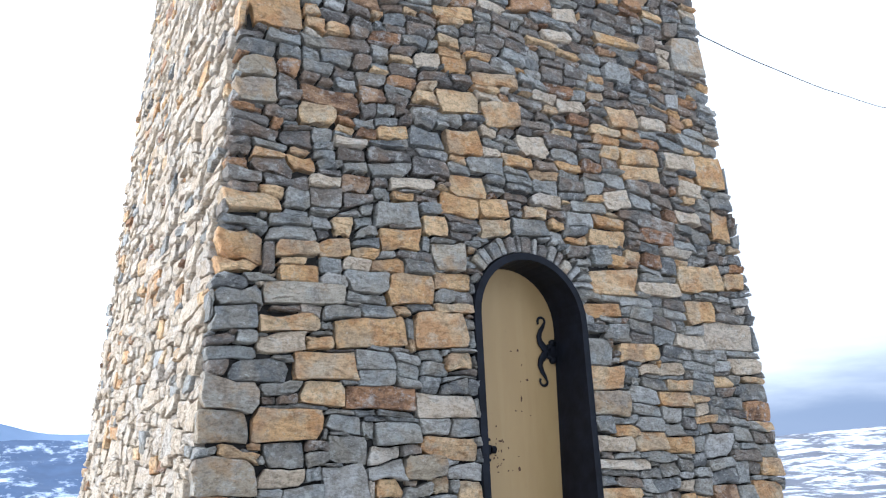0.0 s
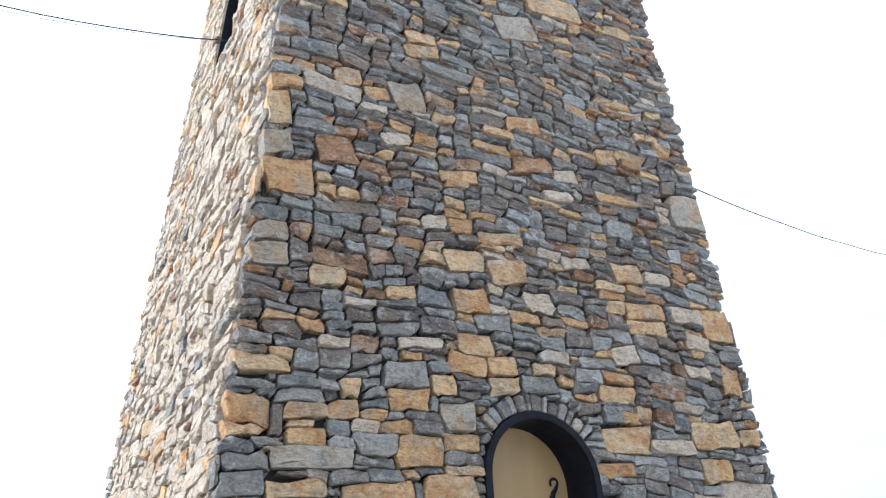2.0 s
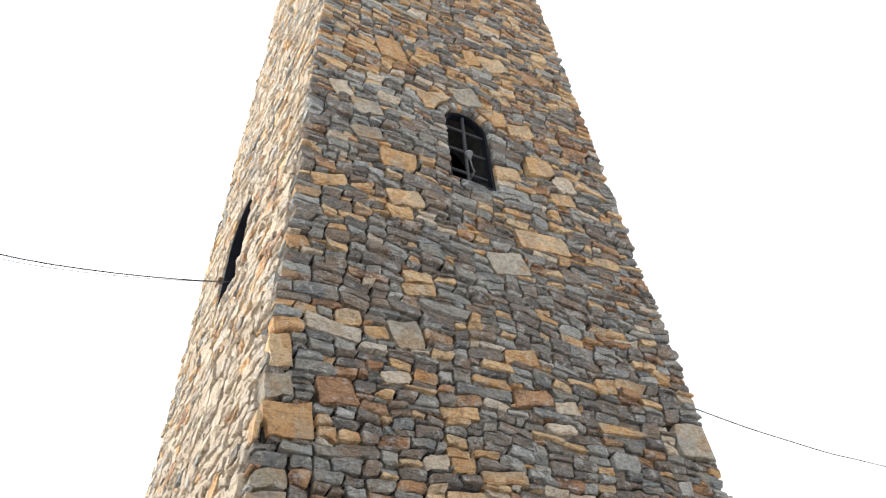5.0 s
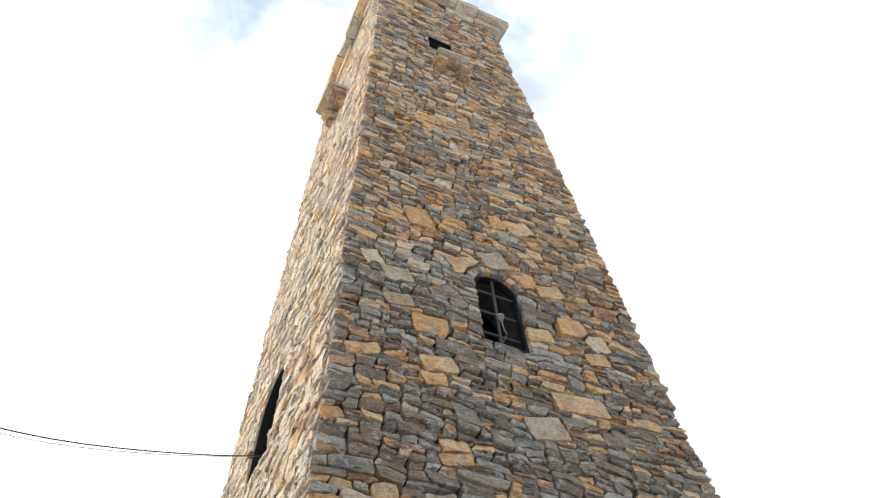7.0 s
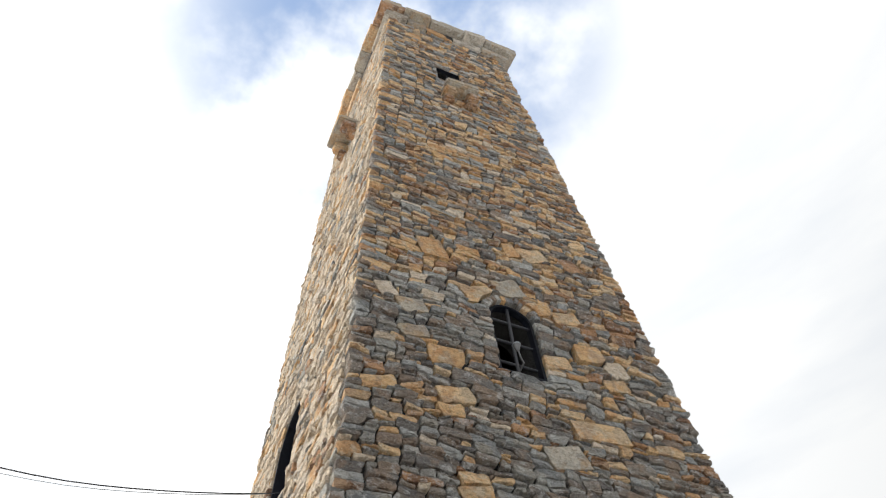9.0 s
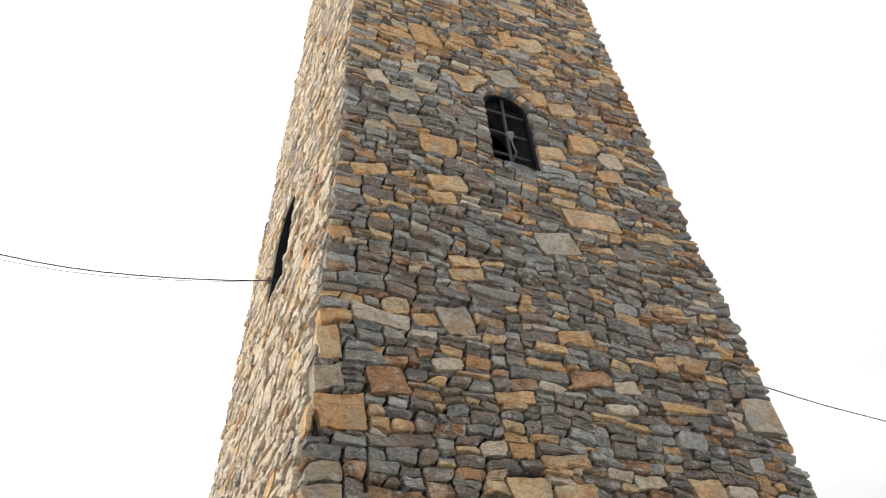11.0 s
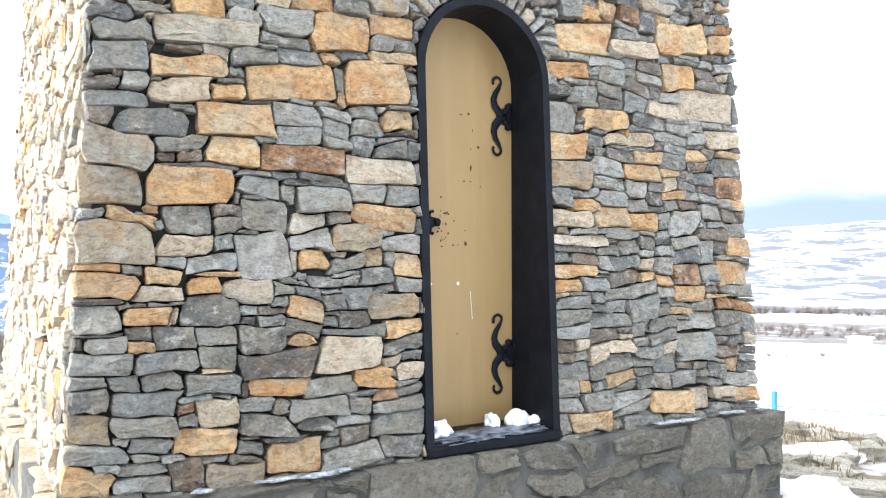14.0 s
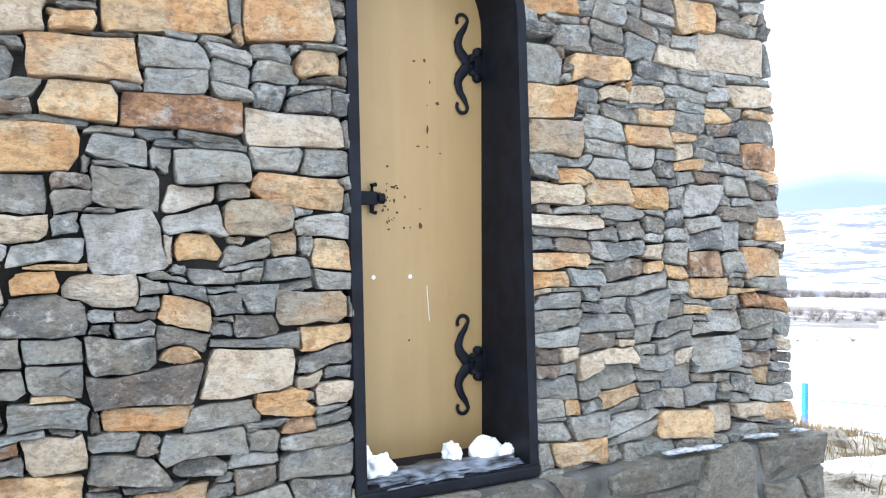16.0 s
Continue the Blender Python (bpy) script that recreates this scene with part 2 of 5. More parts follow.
def part(name, bm, material, parent, label="", smooth=False):
    """Links a bmesh as one mesh under a thing or part."""
    me = bpy.data.meshes.new(name)
    bmesh.ops.recalc_face_normals(bm, faces=bm.faces)
    bm.to_mesh(me)
    bm.free()
    me.materials.append(material)
    if smooth:
        me.polygons.foreach_set("use_smooth", [True] * len(me.polygons))
    ob = new(name, me)
    ob.parent = parent
    return tagged(ob, label)


def add_box(bm, lo, hi, bevel=0.0):
    r = bmesh.ops.create_cube(bm, size=1.0)
    c, s = (Vector(lo) + Vector(hi)) / 2, Vector(hi) - Vector(lo)
    for v in r["verts"]:
        v.co = Vector((v.co.x * s.x, v.co.y * s.y, v.co.z * s.z)) + c
    if bevel:
        edges = {e for v in r["verts"] for e in v.link_edges}
        bmesh.ops.bevel(bm, geom=list(edges), offset=bevel, segments=2, affect="EDGES", profile=0.6)
    return bm


def box(lo, hi, bevel=0.0):
    return add_box(bmesh.new(), lo, hi, bevel)


def add_tube(bm, points, radius, sides=8, flat=1.0, normal=None):
    """A round or flattened bar along points; radius may be a list."""
    points = [Vector(p) for p in points]
    n = len(points)
    radii = radius if isinstance(radius, (list, tuple)) else [radius] * n
    rings = []
    ref = Vector(normal) if normal else None
    for i, p in enumerate(points):
        d = (points[min(i + 1, n - 1)] - points[max(i - 1, 0)]).normalized()
        a = ref if ref else (Vector((0, 0, 1)) if abs(d.z) < 0.9 else Vector((1, 0, 0)))
        u = d.cross(a).normalized()
        w = u.cross(d).normalized()
        rings.append([bm.verts.new(p + radii[i] * (math.cos(k * math.tau / sides) * u + flat * math.sin(k * math.tau / sides) * w)) for k in range(sides)])
    for a, b in zip(rings, rings[1:]):
        for k in range(sides):
            bm.faces.new((a[k], a[(k + 1) % sides], b[(k + 1) % sides], b[k]))
    bm.faces.new(rings[0][::-1])
    bm.faces.new(rings[-1])
    return bm


def tube(points, radius, sides=8, flat=1.0, normal=None):
    return add_tube(bmesh.new(), points, radius, sides, flat, normal)


def lump(radius, squash, seed, detail=4, rough=0.45, freq=2.0):
    """An uneven heap with a flattened foot."""
    bm = bmesh.new()
    bmesh.ops.create_icosphere(bm, subdivisions=detail, radius=1.0)
    for v in bm.verts:
        k = 1 + rough * noise.noise(v.co * freq + Vector((seed * 7.3, 0, 0))) + 0.4 * rough * noise.noise(v.co * freq * 3 + Vector((0, seed * 3.1, 0)))
        v.co = Vector((v.co.x * radius[0], v.co.y * radius[1], max(v.co.z, -squash) * radius[2])) * k
    return bm


# ---- the tower's shape ----
BATTER = 0.0462
X_WEST, X_EAST, Y_NORTH, TOP = -1.236, 1.962, 3.58, 13.66
PLINTH_TOP = 0.575
SPLAY = 0.009  # the west wall runs slightly outwards to the north
DOOR_X0, DOOR_X1, DOOR_Z0 = 0.020, 0.643, 0.585
DOOR_R = (DOOR_X1 - DOOR_X0) / 2
DOOR_C = (DOOR_X0 + DOOR_X1) / 2
DOOR_SPRING = 2.36 - DOOR_R
WIN_X0, WIN_X1, WIN_Z0, WIN_SPRING = 0.132, 0.515, 5.645, 6.30
WIN_R, WIN_C = 0.1915, 0.3235
HOLE = (0.09, 0.42, 11.60, 12.05)
SLIT = (1.52, 2.16, 5.28, 6.02)  # on the west face: y from, y to, sill, springing


def face_frame(side):
    """Origin, along, out for a face of the tower; a point is origin + a*along + up the batter + d*out."""
    lean = 1 / math.sqrt(1 + BATTER ** 2)
    if side == "south":
        return lambda a, z, d: Vector((a, BATTER * z - d * lean, z + d * BATTER * lean)), (lambda z: (X_WEST + BATTER * z, X_EAST - BATTER * z))
    if side == "west":
        return lambda a, z, d: Vector((X_WEST + BATTER * z + SPLAY * a - d * lean, -a, z + d * BATTER * lean)), (lambda z: (-Y_NORTH + BATTER * z + 0.07, -BATTER * z - 0.07))
    if side == "east":
        return lambda a, z, d: Vector((X_EAST - BATTER * z + d * lean, a, z + d * BATTER * lean)), (lambda z: (BATTER * z + 0.07, Y_NORTH - BATTER * z - 0.07))
    return lambda a, z, d: Vector((-a, Y_NORTH - BATTER * z + d * lean, z + d * BATTER * lean)), (lambda z: (-X_EAST + BATTER * z, -X_WEST - BATTER * z))


# stones that stand out on the door side: kind, middle, height, length, depth of bed, tilt in degrees
FOOT_WEST = [
    ("o", -0.97, 1.13, 0.16, 0.06, -2), ("p", -0.28, 0.98, 0.26, 0.15, -3), ("o", -0.46, 1.04, 0.09, 0.05, -2), ("o", -0.54, 0.88, 0.22, 0.06, -4),
    ("o", -0.18, 0.88, 0.16, 0.06, -5), ("p", -0.04, 0.90, 0.11, 0.07, -4), ("o", -0.79, 0.72, 0.21, 0.09, -7), ("o", -0.48, 0.64, 0.21, 0.10, -6),
    ("t", -1.15, 0.79, 0.14, 0.09, -5), ("o", -1.15, 0.63, 0.15, 0.08, -10), ("t", -0.70, 0.60, 0.20, 0.09, -5), ("g", -0.77, 1.14, 0.19, 0.09, 0),
    ("g", -0.42, 0.75, 0.15, 0.06, -5), ("g", -0.09, 0.71, 0.21, 0.09, -4), ("g", -0.08, 0.62, 0.18, 0.08, -6), ("g", -0.91, 0.98, 0.20, 0.07, -1),
    ("g", -0.77, 0.90, 0.18, 0.07, -2), ("g", -1.10, 0.99, 0.18, 0.07, -2), ("t", -0.10, 1.14, 0.20, 0.10, 0),
]
DOOR_WEST_LOW = [
    ("o", -0.69, 1.67, 0.18, 0.09, -5), ("r", -0.44, 1.66, 0.32, 0.10, 0), ("p", -0.14, 1.64, 0.29, 0.10, 0), ("o", -0.13, 1.47, 0.29, 0.09, -4),
    ("t", -1.05, 1.66, 0.22, 0.13, -6), ("t", -1.08, 1.54, 0.20, 0.12, 0), ("o", -0.83, 1.55, 0.28, 0.13, 0), ("t", -1.06, 1.37, 0.24, 0.14, -1),
    ("o", -1.01, 1.43, 0.15, 0.05, -10), ("g", -0.61, 1.56, 0.14, 0.07, -6), ("g", -0.59, 1.32, 0.19, 0.17, 10), ("o", -0.41, 1.32, 0.13, 0.09, 0),
    ("t", -0.25, 1.39, 0.20, 0.10, -4), ("o", -0.18, 1.32, 0.08, 0.06, 6), ("o", -1.09, 1.23, 0.18, 0.08, -6), ("o", -0.79, 1.23, 0.11, 0.06, 2),
    ("p", -0.65, 1.20, 0.18, 0.08, 0), ("g", -0.46, 1.74, 0.16, 0.06, 3),
]
DOOR_WEST_HIGH = [
    ("o", -1.04, 2.18, 0.17, 0.08, 7), ("t", -0.78, 2.07, 0.34, 0.08, 3), ("o", -0.30, 2.13, 0.24, 0.13, 5), ("o", -0.80, 2.15, 0.16, 0.07, 3),
    ("o", -0.07, 2.19, 0.20, 0.08, 4), ("o", -0.08, 2.06, 0.20, 0.05, 7), ("o", -0.16, 1.96, 0.27, 0.16, 4), ("o", -0.48, 1.93, 0.33, 0.13, 6),
    ("o", -0.84, 1.95, 0.25, 0.07, 5), ("p", -0.87, 1.86, 0.21, 0.07, 4), ("o", -0.71, 1.87, 0.11, 0.06, 4), ("o", -0.68, 1.78, 0.26, 0.12, 3),
    ("o", -0.07, 1.83, 0.15, 0.08, 6), ("g", -1.04, 2.04, 0.17, 0.08, 5), ("g", -1.05, 1.95, 0.18, 0.09, 6),
]
DOOR_EAST_LOW = [
    ("o", 1.00, 1.49, 0.21, 0.09, 3), ("o", 1.20, 1.47, 0.18, 0.09, 1), ("o", 0.85, 1.54, 0.15, 0.05, 2), ("p", 0.76, 1.47, 0.25, 0.09, 1),
    ("p", 0.80, 1.38, 0.34, 0.05, 1), ("o", 0.78, 1.25, 0.24, 0.05, 1), ("o", 0.73, 1.19, 0.16, 0.06, -1), ("o", 1.82, 1.36, 0.17, 0.10, 0),
    ("o", 1.78, 1.23, 0.23, 0.12, 1), ("o", 1.47, 1.13, 0.21, 0.08, -1), ("o", 1.19, 1.22, 0.09, 0.05, -1), ("g", 1.50, 0.89, 0.25, 0.13, -1),
    ("o", 1.31, 0.64, 0.27, 0.11, -3), ("p", 1.52, 0.64, 0.13, 0.11, -1), ("o", 0.83, 0.61, 0.23, 0.09, -2), ("o", 0.81, 0.76, 0.07, 0.06, -4),
    ("o", 1.84, 0.64, 0.19, 0.07, -3),
]
DOOR_EAST_HIGH = [
    ("o", 0.88, 2.27, 0.32, 0.14, 5), ("o", 1.47, 2.36, 0.33, 0.15, 8), ("o", 1.74, 2.37, 0.17, 0.11, 7), ("p", 1.16, 2.27, 0.30, 0.07, 5),
    ("o", 1.44, 2.17, 0.25, 0.14, 5), ("o", 0.77, 2.12, 0.24, 0.07, 5), ("p", 1.65, 2.05, 0.39, 0.16, 1), ("p", 1.74, 1.89, 0.24, 0.10, 4),
    ("o", 0.98, 1.92, 0.28, 0.09, 5), ("g", 0.73, 1.91, 0.17, 0.12, 2), ("o", 0.76, 1.79, 0.22, 0.10, 4), ("p", 1.03, 1.84, 0.13, 0.06, 4),
    ("t", 0.77, 1.66, 0.26, 0.13, 0), ("o", 1.22, 1.77, 0.18, 0.06, 0), ("o", 1.19, 1.70, 0.22, 0.08, 0),
]
OVER_DOOR = [
    ("o", -0.81, 2.22, 0.18, 0.07, 8), ("t", -0.09, 2.30, 0.18, 0.13, 5), ("o", -1.04, 2.23, 0.18, 0.17, 4), ("o", -0.81, 2.24, 0.19, 0.11, 4),
    ("o", -0.61, 2.38, 0.11, 0.11, 4), ("o", -0.65, 2.28, 0.14, 0.08, 6), ("o", -0.34, 2.35, 0.21, 0.11, 4), ("g", -0.35, 2.47, 0.24, 0.12, 7),
    ("o", -0.16, 2.43, 0.13, 0.11, 5), ("p", -0.27, 2.62, 0.25, 0.06, 6), ("o", 0.03, 2.66, 0.22, 0.13, 6), ("o", 0.16, 2.57, 0.17, 0.11, 5),
    ("o", 0.17, 2.47, 0.21, 0.11, 5), ("o", -0.00, 2.88, 0.23, 0.15, 8), ("o", 0.33, 2.85, 0.18, 0.09, 7), ("o", 0.86, 2.51, 0.25, 0.09, 5),
    ("p", 0.93, 2.73, 0.18, 0.11, 14), ("p", 1.45, 2.72, 0.17, 0.09, 2), ("o", 1.72, 2.70, 0.18, 0.21, 0), ("o", -0.73, 2.89, 0.18, 0.11, 4),
    ("o", -1.00, 2.44, 0.23, 0.08, 5), ("o", -0.80, 2.64, 0.14, 0.08, 7),
]
MIDDLE_WEST = [
    ("o", -0.01, 3.10, 0.23, 0.14, 9), ("p", -0.18, 3.29, 0.16, 0.09, 11), ("o", -0.02, 3.30, 0.16, 0.08, 8), ("p", -0.37, 3.74, 0.18, 0.09, 14),
    ("o", -0.01, 3.61, 0.24, 0.08, 10), ("g", -0.71, 3.58, 0.24, 0.17, 11), ("r", -0.67, 2.98, 0.29, 0.12, 1), ("o", -0.94, 3.36, 0.27, 0.21, 9),
    ("t", -1.00, 3.06, 0.17, 0.11, 10), ("t", -1.00, 2.94, 0.18, 0.11, 9), ("p", -0.72, 3.96, 0.34, 0.09, -3), ("o", -1.00, 3.75, 0.14, 0.22, 13),
    ("t", -1.00, 3.53, 0.15, 0.14, 12), ("o", -0.96, 3.91, 0.19, 0.10, 14),
]
MIDDLE_EAST = [
    ("o", 0.23, 3.08, 0.23, 0.13, 9), ("p", 0.42, 2.94, 0.19, 0.13, 8), ("o", 1.15, 3.03, 0.31, 0.11, 8), ("o", 1.15, 2.93, 0.30, 0.09, 7),
    ("p", 1.46, 3.06, 0.26, 0.11, 6), ("o", 1.69, 3.04, 0.23, 0.22, 5), ("o", 1.05, 3.24, 0.22, 0.14, 9), ("p", 1.28, 3.25, 0.21, 0.08, 9),
    ("p", 0.69, 3.24, 0.22, 0.09, 9), ("o", 0.21, 3.27, 0.29, 0.08, 8), ("p", 0.63, 3.65, 0.19, 0.09, 12), ("p", 0.71, 3.82, 0.20, 0.09, 13),
    ("t", 1.64, 3.80, 0.31, 0.26, 8), ("r", 0.48, 3.82, 0.31, 0.13, 15),
]
HIGH = [
    ("o", 1.05, 4.06, 0.20, 0.12, 14), ("t", -0.30, 4.05, 0.23, 0.21, 14), ("o", -0.65, 4.06, 0.17, 0.11, 8), ("o", -0.48, 4.01, 0.14, 0.09, 14),
    ("o", -0.95, 4.53, 0.15, 0.11, 18), ("t", 0.49, 4.88, 0.32, 0.20, 16), ("o", -0.21, 4.51, 0.22, 0.10, 15), ("o", -0.20, 4.41, 0.24, 0.10, 16),
    ("o", 0.45, 4.10, 0.26, 0.10, 13), ("o", -0.26, 5.18, 0.29, 0.19, 18), ("o", -0.31, 5.03, 0.20, 0.13, 17), ("o", -0.78, 5.14, 0.25, 0.11, 16),
]
TOP_WINDOW = [
    ("o", 0.81, 5.21, 0.46, 0.20, 9), ("o", -0.29, 5.58, 0.33, 0.21, 6), ("t", -0.52, 5.76, 0.25, 0.15, 15), ("t", -0.52, 6.07, 0.25, 0.18, 19),
    ("p", -0.72, 6.19, 0.16, 0.17, 23), ("t", 0.35, 6.72, 0.29, 0.25, 28), ("o", 0.63, 5.90, 0.27, 0.17, 15), ("o", 0.94, 6.09, 0.31, 0.25, 9),
    ("p", 1.17, 5.99, 0.26, 0.20, 22), ("o", 1.11, 5.79, 0.25, 0.14, 21), ("o", 0.58, 6.51, 0.29, 0.18, 22), ("o", 0.85, 6.54, 0.31, 0.17, 20),
    ("o", 0.06, 6.48, 0.31, 0.21, 21), ("o", -0.31, 7.02, 0.28, 0.33, 12), ("o", 0.48, 7.39, 0.19, 0.26, 18), ("o", 0.71, 7.43, 0.32, 0.23, 26),
    ("r", 1.10, 7.48, 0.27, 0.25, 20),
]


def ripple(a, z, seed):
    """How the beds and joints wander at a place, for arrays."""
    p = seed * 1.7
    da = 0.008 * np.sin(3.1 * a + 2.3 * z + p) + 0.006 * np.sin(11.0 * z - 6.0 * a + 2 * p) + 0.004 * np.sin(31.0 * z + 17.0 * a + p)
    dz = 0.022 * np.sin(1.9 * a + 0.8 * z + p) + 0.012 * np.sin(5.3 * a - 2.1 * z + 3 * p) + 0.006 * np.sin(14.0 * a + 9.0 * z + p) + 0.003 * np.sin(37.0 * a - 15.0 * z + p)
    return a + da, z + dz


def lay(side, top, rng, blocked, big=(), bottom=PLINTH_TOP - 0.04, cell=0.02, frame_of=None, share=(0.52, 0.14, 0.21, 0.08, 0.05), seed=1.0, gap=0.011, slant=0.42, split=0.45, fine=None):
    """Lays random rubble on a face: a list of (kind, middle, outline) that fills it without overlapping."""
    at, span = frame_of or face_frame(side)
    a_min, a_max = span(bottom)
    cols, rows_n = int((a_max - a_min) / cell) + 1, int((top - bottom) / cell)
    used = np.zeros((rows_n, cols), bool)
    for r in range(rows_n):
        z = bottom + (r + 0.5) * cell
        lo, hi = span(z)
        used[r, : max(0, round((lo - a_min) / cell))] = True
        used[r, round((hi - a_min) / cell):] = True
        for c in range(cols):
            if not used[r, c] and blocked(a_min + (c + 0.5) * cell, z):
                used[r, c] = True
    quads = []
    for kind, a, z, w, h, tilt in big:
        ca, sa = math.cos(radians(tilt)), math.sin(radians(tilt))
        e = [(rng.uniform(0, 0.14) * h * rng.choice((0.3, 1, 2)), rng.uniform(0, 0.10) * h) for _ in range(4)]
        loc = [(-w / 2 + e[0][0], -h / 2 + e[0][1]), (w / 2 - e[1][0], -h / 2 + e[1][1]), (w / 2 - e[2][0], h / 2 - e[2][1]), (-w / 2 + e[3][0], h / 2 - e[3][1])]
        quads.append((kind, [(a + p * ca - q * sa, z + p * sa + q * ca) for p, q in loc]))
        for r in range(max(0, int((z - h - w * abs(sa) - bottom) / cell)), min(rows_n, int((z + h + w * abs(sa) - bottom) / cell) + 2)):
            for c in range(max(0, int((a - w - a_min) / cell)), min(cols, int((a + w - a_min) / cell) + 2)):
                x, y = a_min + (c + 0.5) * cell - a, bottom + (r + 0.5) * cell - z
                if abs(x * ca + y * sa) < w / 2 + 0.2 * cell and abs(y * ca - x * sa) < h / 2 - 0.1 * cell:
                    used[r, c] = True
    fixed = len(quads)
    mark = np.zeros((rows_n, cols), int)
    stones = []
    for r in range(rows_n):
        c = 0
        while c < cols:
            if used[r, c]:
                c += 1
                continue
            run = 0
            while c + run < cols and not used[r, c + run] and run < 34:
                run += 1
            if run <= 2 and c and mark[r, c - 1] and stones[mark[r, c - 1] - 1][3] < a_min + (c + 0.5) * cell:
                # a narrow rest goes to the stone beside it
                kind, a0, z0, a1, z1 = stones[mark[r, c - 1] - 1]
                stones[mark[r, c - 1] - 1] = (kind, a0, z0, a_min + (c + run) * cell, z1)
                for k in range(r, min(rows_n, round((z1 - bottom) / cell))):
                    for q in range(c, c + run):
                        if not used[k, q]:
                            used[k, q], mark[k, q] = True, mark[r, c - 1]
                c += run
                continue
            small = fine and fine(a_min + c * cell, bottom + r * cell)
            h = rng.choices((2, 3, 4, 5, 6, 7), (24, 42, 26, 7, 1, 0) if small else (14, 29, 28, 15, 6, 2))[0]
            w = max(3, min(int(h * rng.uniform(1.3, 3.4) + rng.choice((0, 1, 2))), 16))
            if run - w < 4:
                w = run if run <= 13 else run // 2
            w = min(w, run)
            # break joint with the stones below
            if r and 5 < w < run - 5 and mark[r - 1, c + w - 1] != mark[r - 1, c + w]:
                w += rng.choice((-2, 2))
            h = min(h, max(2, int(w * 1.2)), rows_n - r)
            if run <= 4:
                w, h = run, min(8, rows_n - r)
            k = 1
            while k < h and not used[r + k, c:c + w].any():
                if run <= 4 and ((c and not used[r + k, c - 1]) or (c + w < cols and not used[r + k, c + w])):
                    break
                k += 1
            h = k
            # leave no sliver above
            if r + h < rows_n - 1 and not used[r + h, c:c + w].any() and used[min(r + h + 1, rows_n - 1), c:c + w].all():
                h += 1
            used[r:r + h, c:c + w] = True
            mark[r:r + h, c:c + w] = len(stones) + 1
            stones.append((rng.choices("gdopr", share)[0], a_min + c * cell, bottom + r * cell, a_min + (c + w) * cell, bottom + (r + h) * cell))
            c += w

    def skew(p, reach):
        """Shared corners slip sideways and up or down, so that no stone stays square."""
        i, j = round((p[0] - a_min) / cell), round((p[1] - bottom) / cell)
        q = random.Random(i * 7919 + j * 104729 + rows_n)
        return (p[0] + q.uniform(-1, 1) * slant * reach, p[1] + q.uniform(-0.5, 0.5) * cell)
    for st in stones:
        for kind, quad in cleave(st, rng, share, split):
            reach = min(max(p[1] for p in quad) - min(p[1] for p in quad), 0.4 * (max(p[0] for p in quad) - min(p[0] for p in quad)))
            quads.append((kind, [skew(p, reach) for p in quad]))

    # every place of the face goes to the stone that it lies deepest in
    res = cell / 4
    margin = 0.03
    na, nz = int((a_max - a_min + 2 * margin) / res), int((top - bottom) / res)
    A, Z = np.meshgrid(a_min - margin + (np.arange(na) + 0.5) * res, bottom + (np.arange(nz) + 0.5) * res)
    WA, WZ = ripple(A, Z, seed)
    best, owner = np.full(A.shape, gap), np.full(A.shape, -1)
    for n, (kind, quad) in enumerate(quads):
        xs, zs = [p[0] for p in quad], [p[1] for p in quad]
        c0, c1 = max(0, int((min(xs) - 0.06 - a_min + margin) / res)), min(na, int((max(xs) + 0.06 - a_min + margin) / res))
        r0, r1 = max(0, int((min(zs) - 0.06 - bottom) / res)), min(nz, int((max(zs) + 0.06 - bottom) / res))
        if c1 <= c0 or r1 <= r0:
            continue
        X, Y = (A, Z) if n < fixed else (WA, WZ)
        X, Y = X[r0:r1, c0:c1], Y[r0:r1, c0:c1]
        d = np.full(X.shape, -1.0)
        for (px, pz), (qx, qz) in zip(quad, quad[1:] + quad[:1]):
            m = math.hypot(qx - px, qz - pz) or 1.0
            d = np.maximum(d, ((X - px) * (qz - pz) - (Y - pz) * (qx - px)) / m)
        if n < fixed:
            d -= 0.004
        here = d < best[r0:r1, c0:c1]
        best[r0:r1, c0:c1][here] = d[here]
        owner[r0:r1, c0:c1][here] = n
    for r in range(nz):
        z = bottom + (r + 0.5) * res
        lo, hi = span(z)
        ragged = 0.006 + 0.010 * noise.noise(Vector((z * 9.0, seed, 0))) + 0.012 * noise.noise(Vector((z * 23.0, seed, 4)))
        owner[r, A[r] < lo - ragged] = -2
        owner[r, A[r] > hi + ragged] = -2
        for c in np.nonzero(owner[r] >= 0)[0]:
            if blocked(A[r, c], z):
                owner[r, c] = -2
    flat = owner.ravel()
    ok = flat >= 0
    size = np.bincount(flat[ok], minlength=len(quads))
    mid_a = np.bincount(flat[ok], A.ravel()[ok], len(quads)) / np.maximum(size, 1)
    mid_z = np.bincount(flat[ok], Z.ravel()[ok], len(quads)) / np.maximum(size, 1)
    laid = []
    steps = np.arange(0.0, 1.0, 0.012)
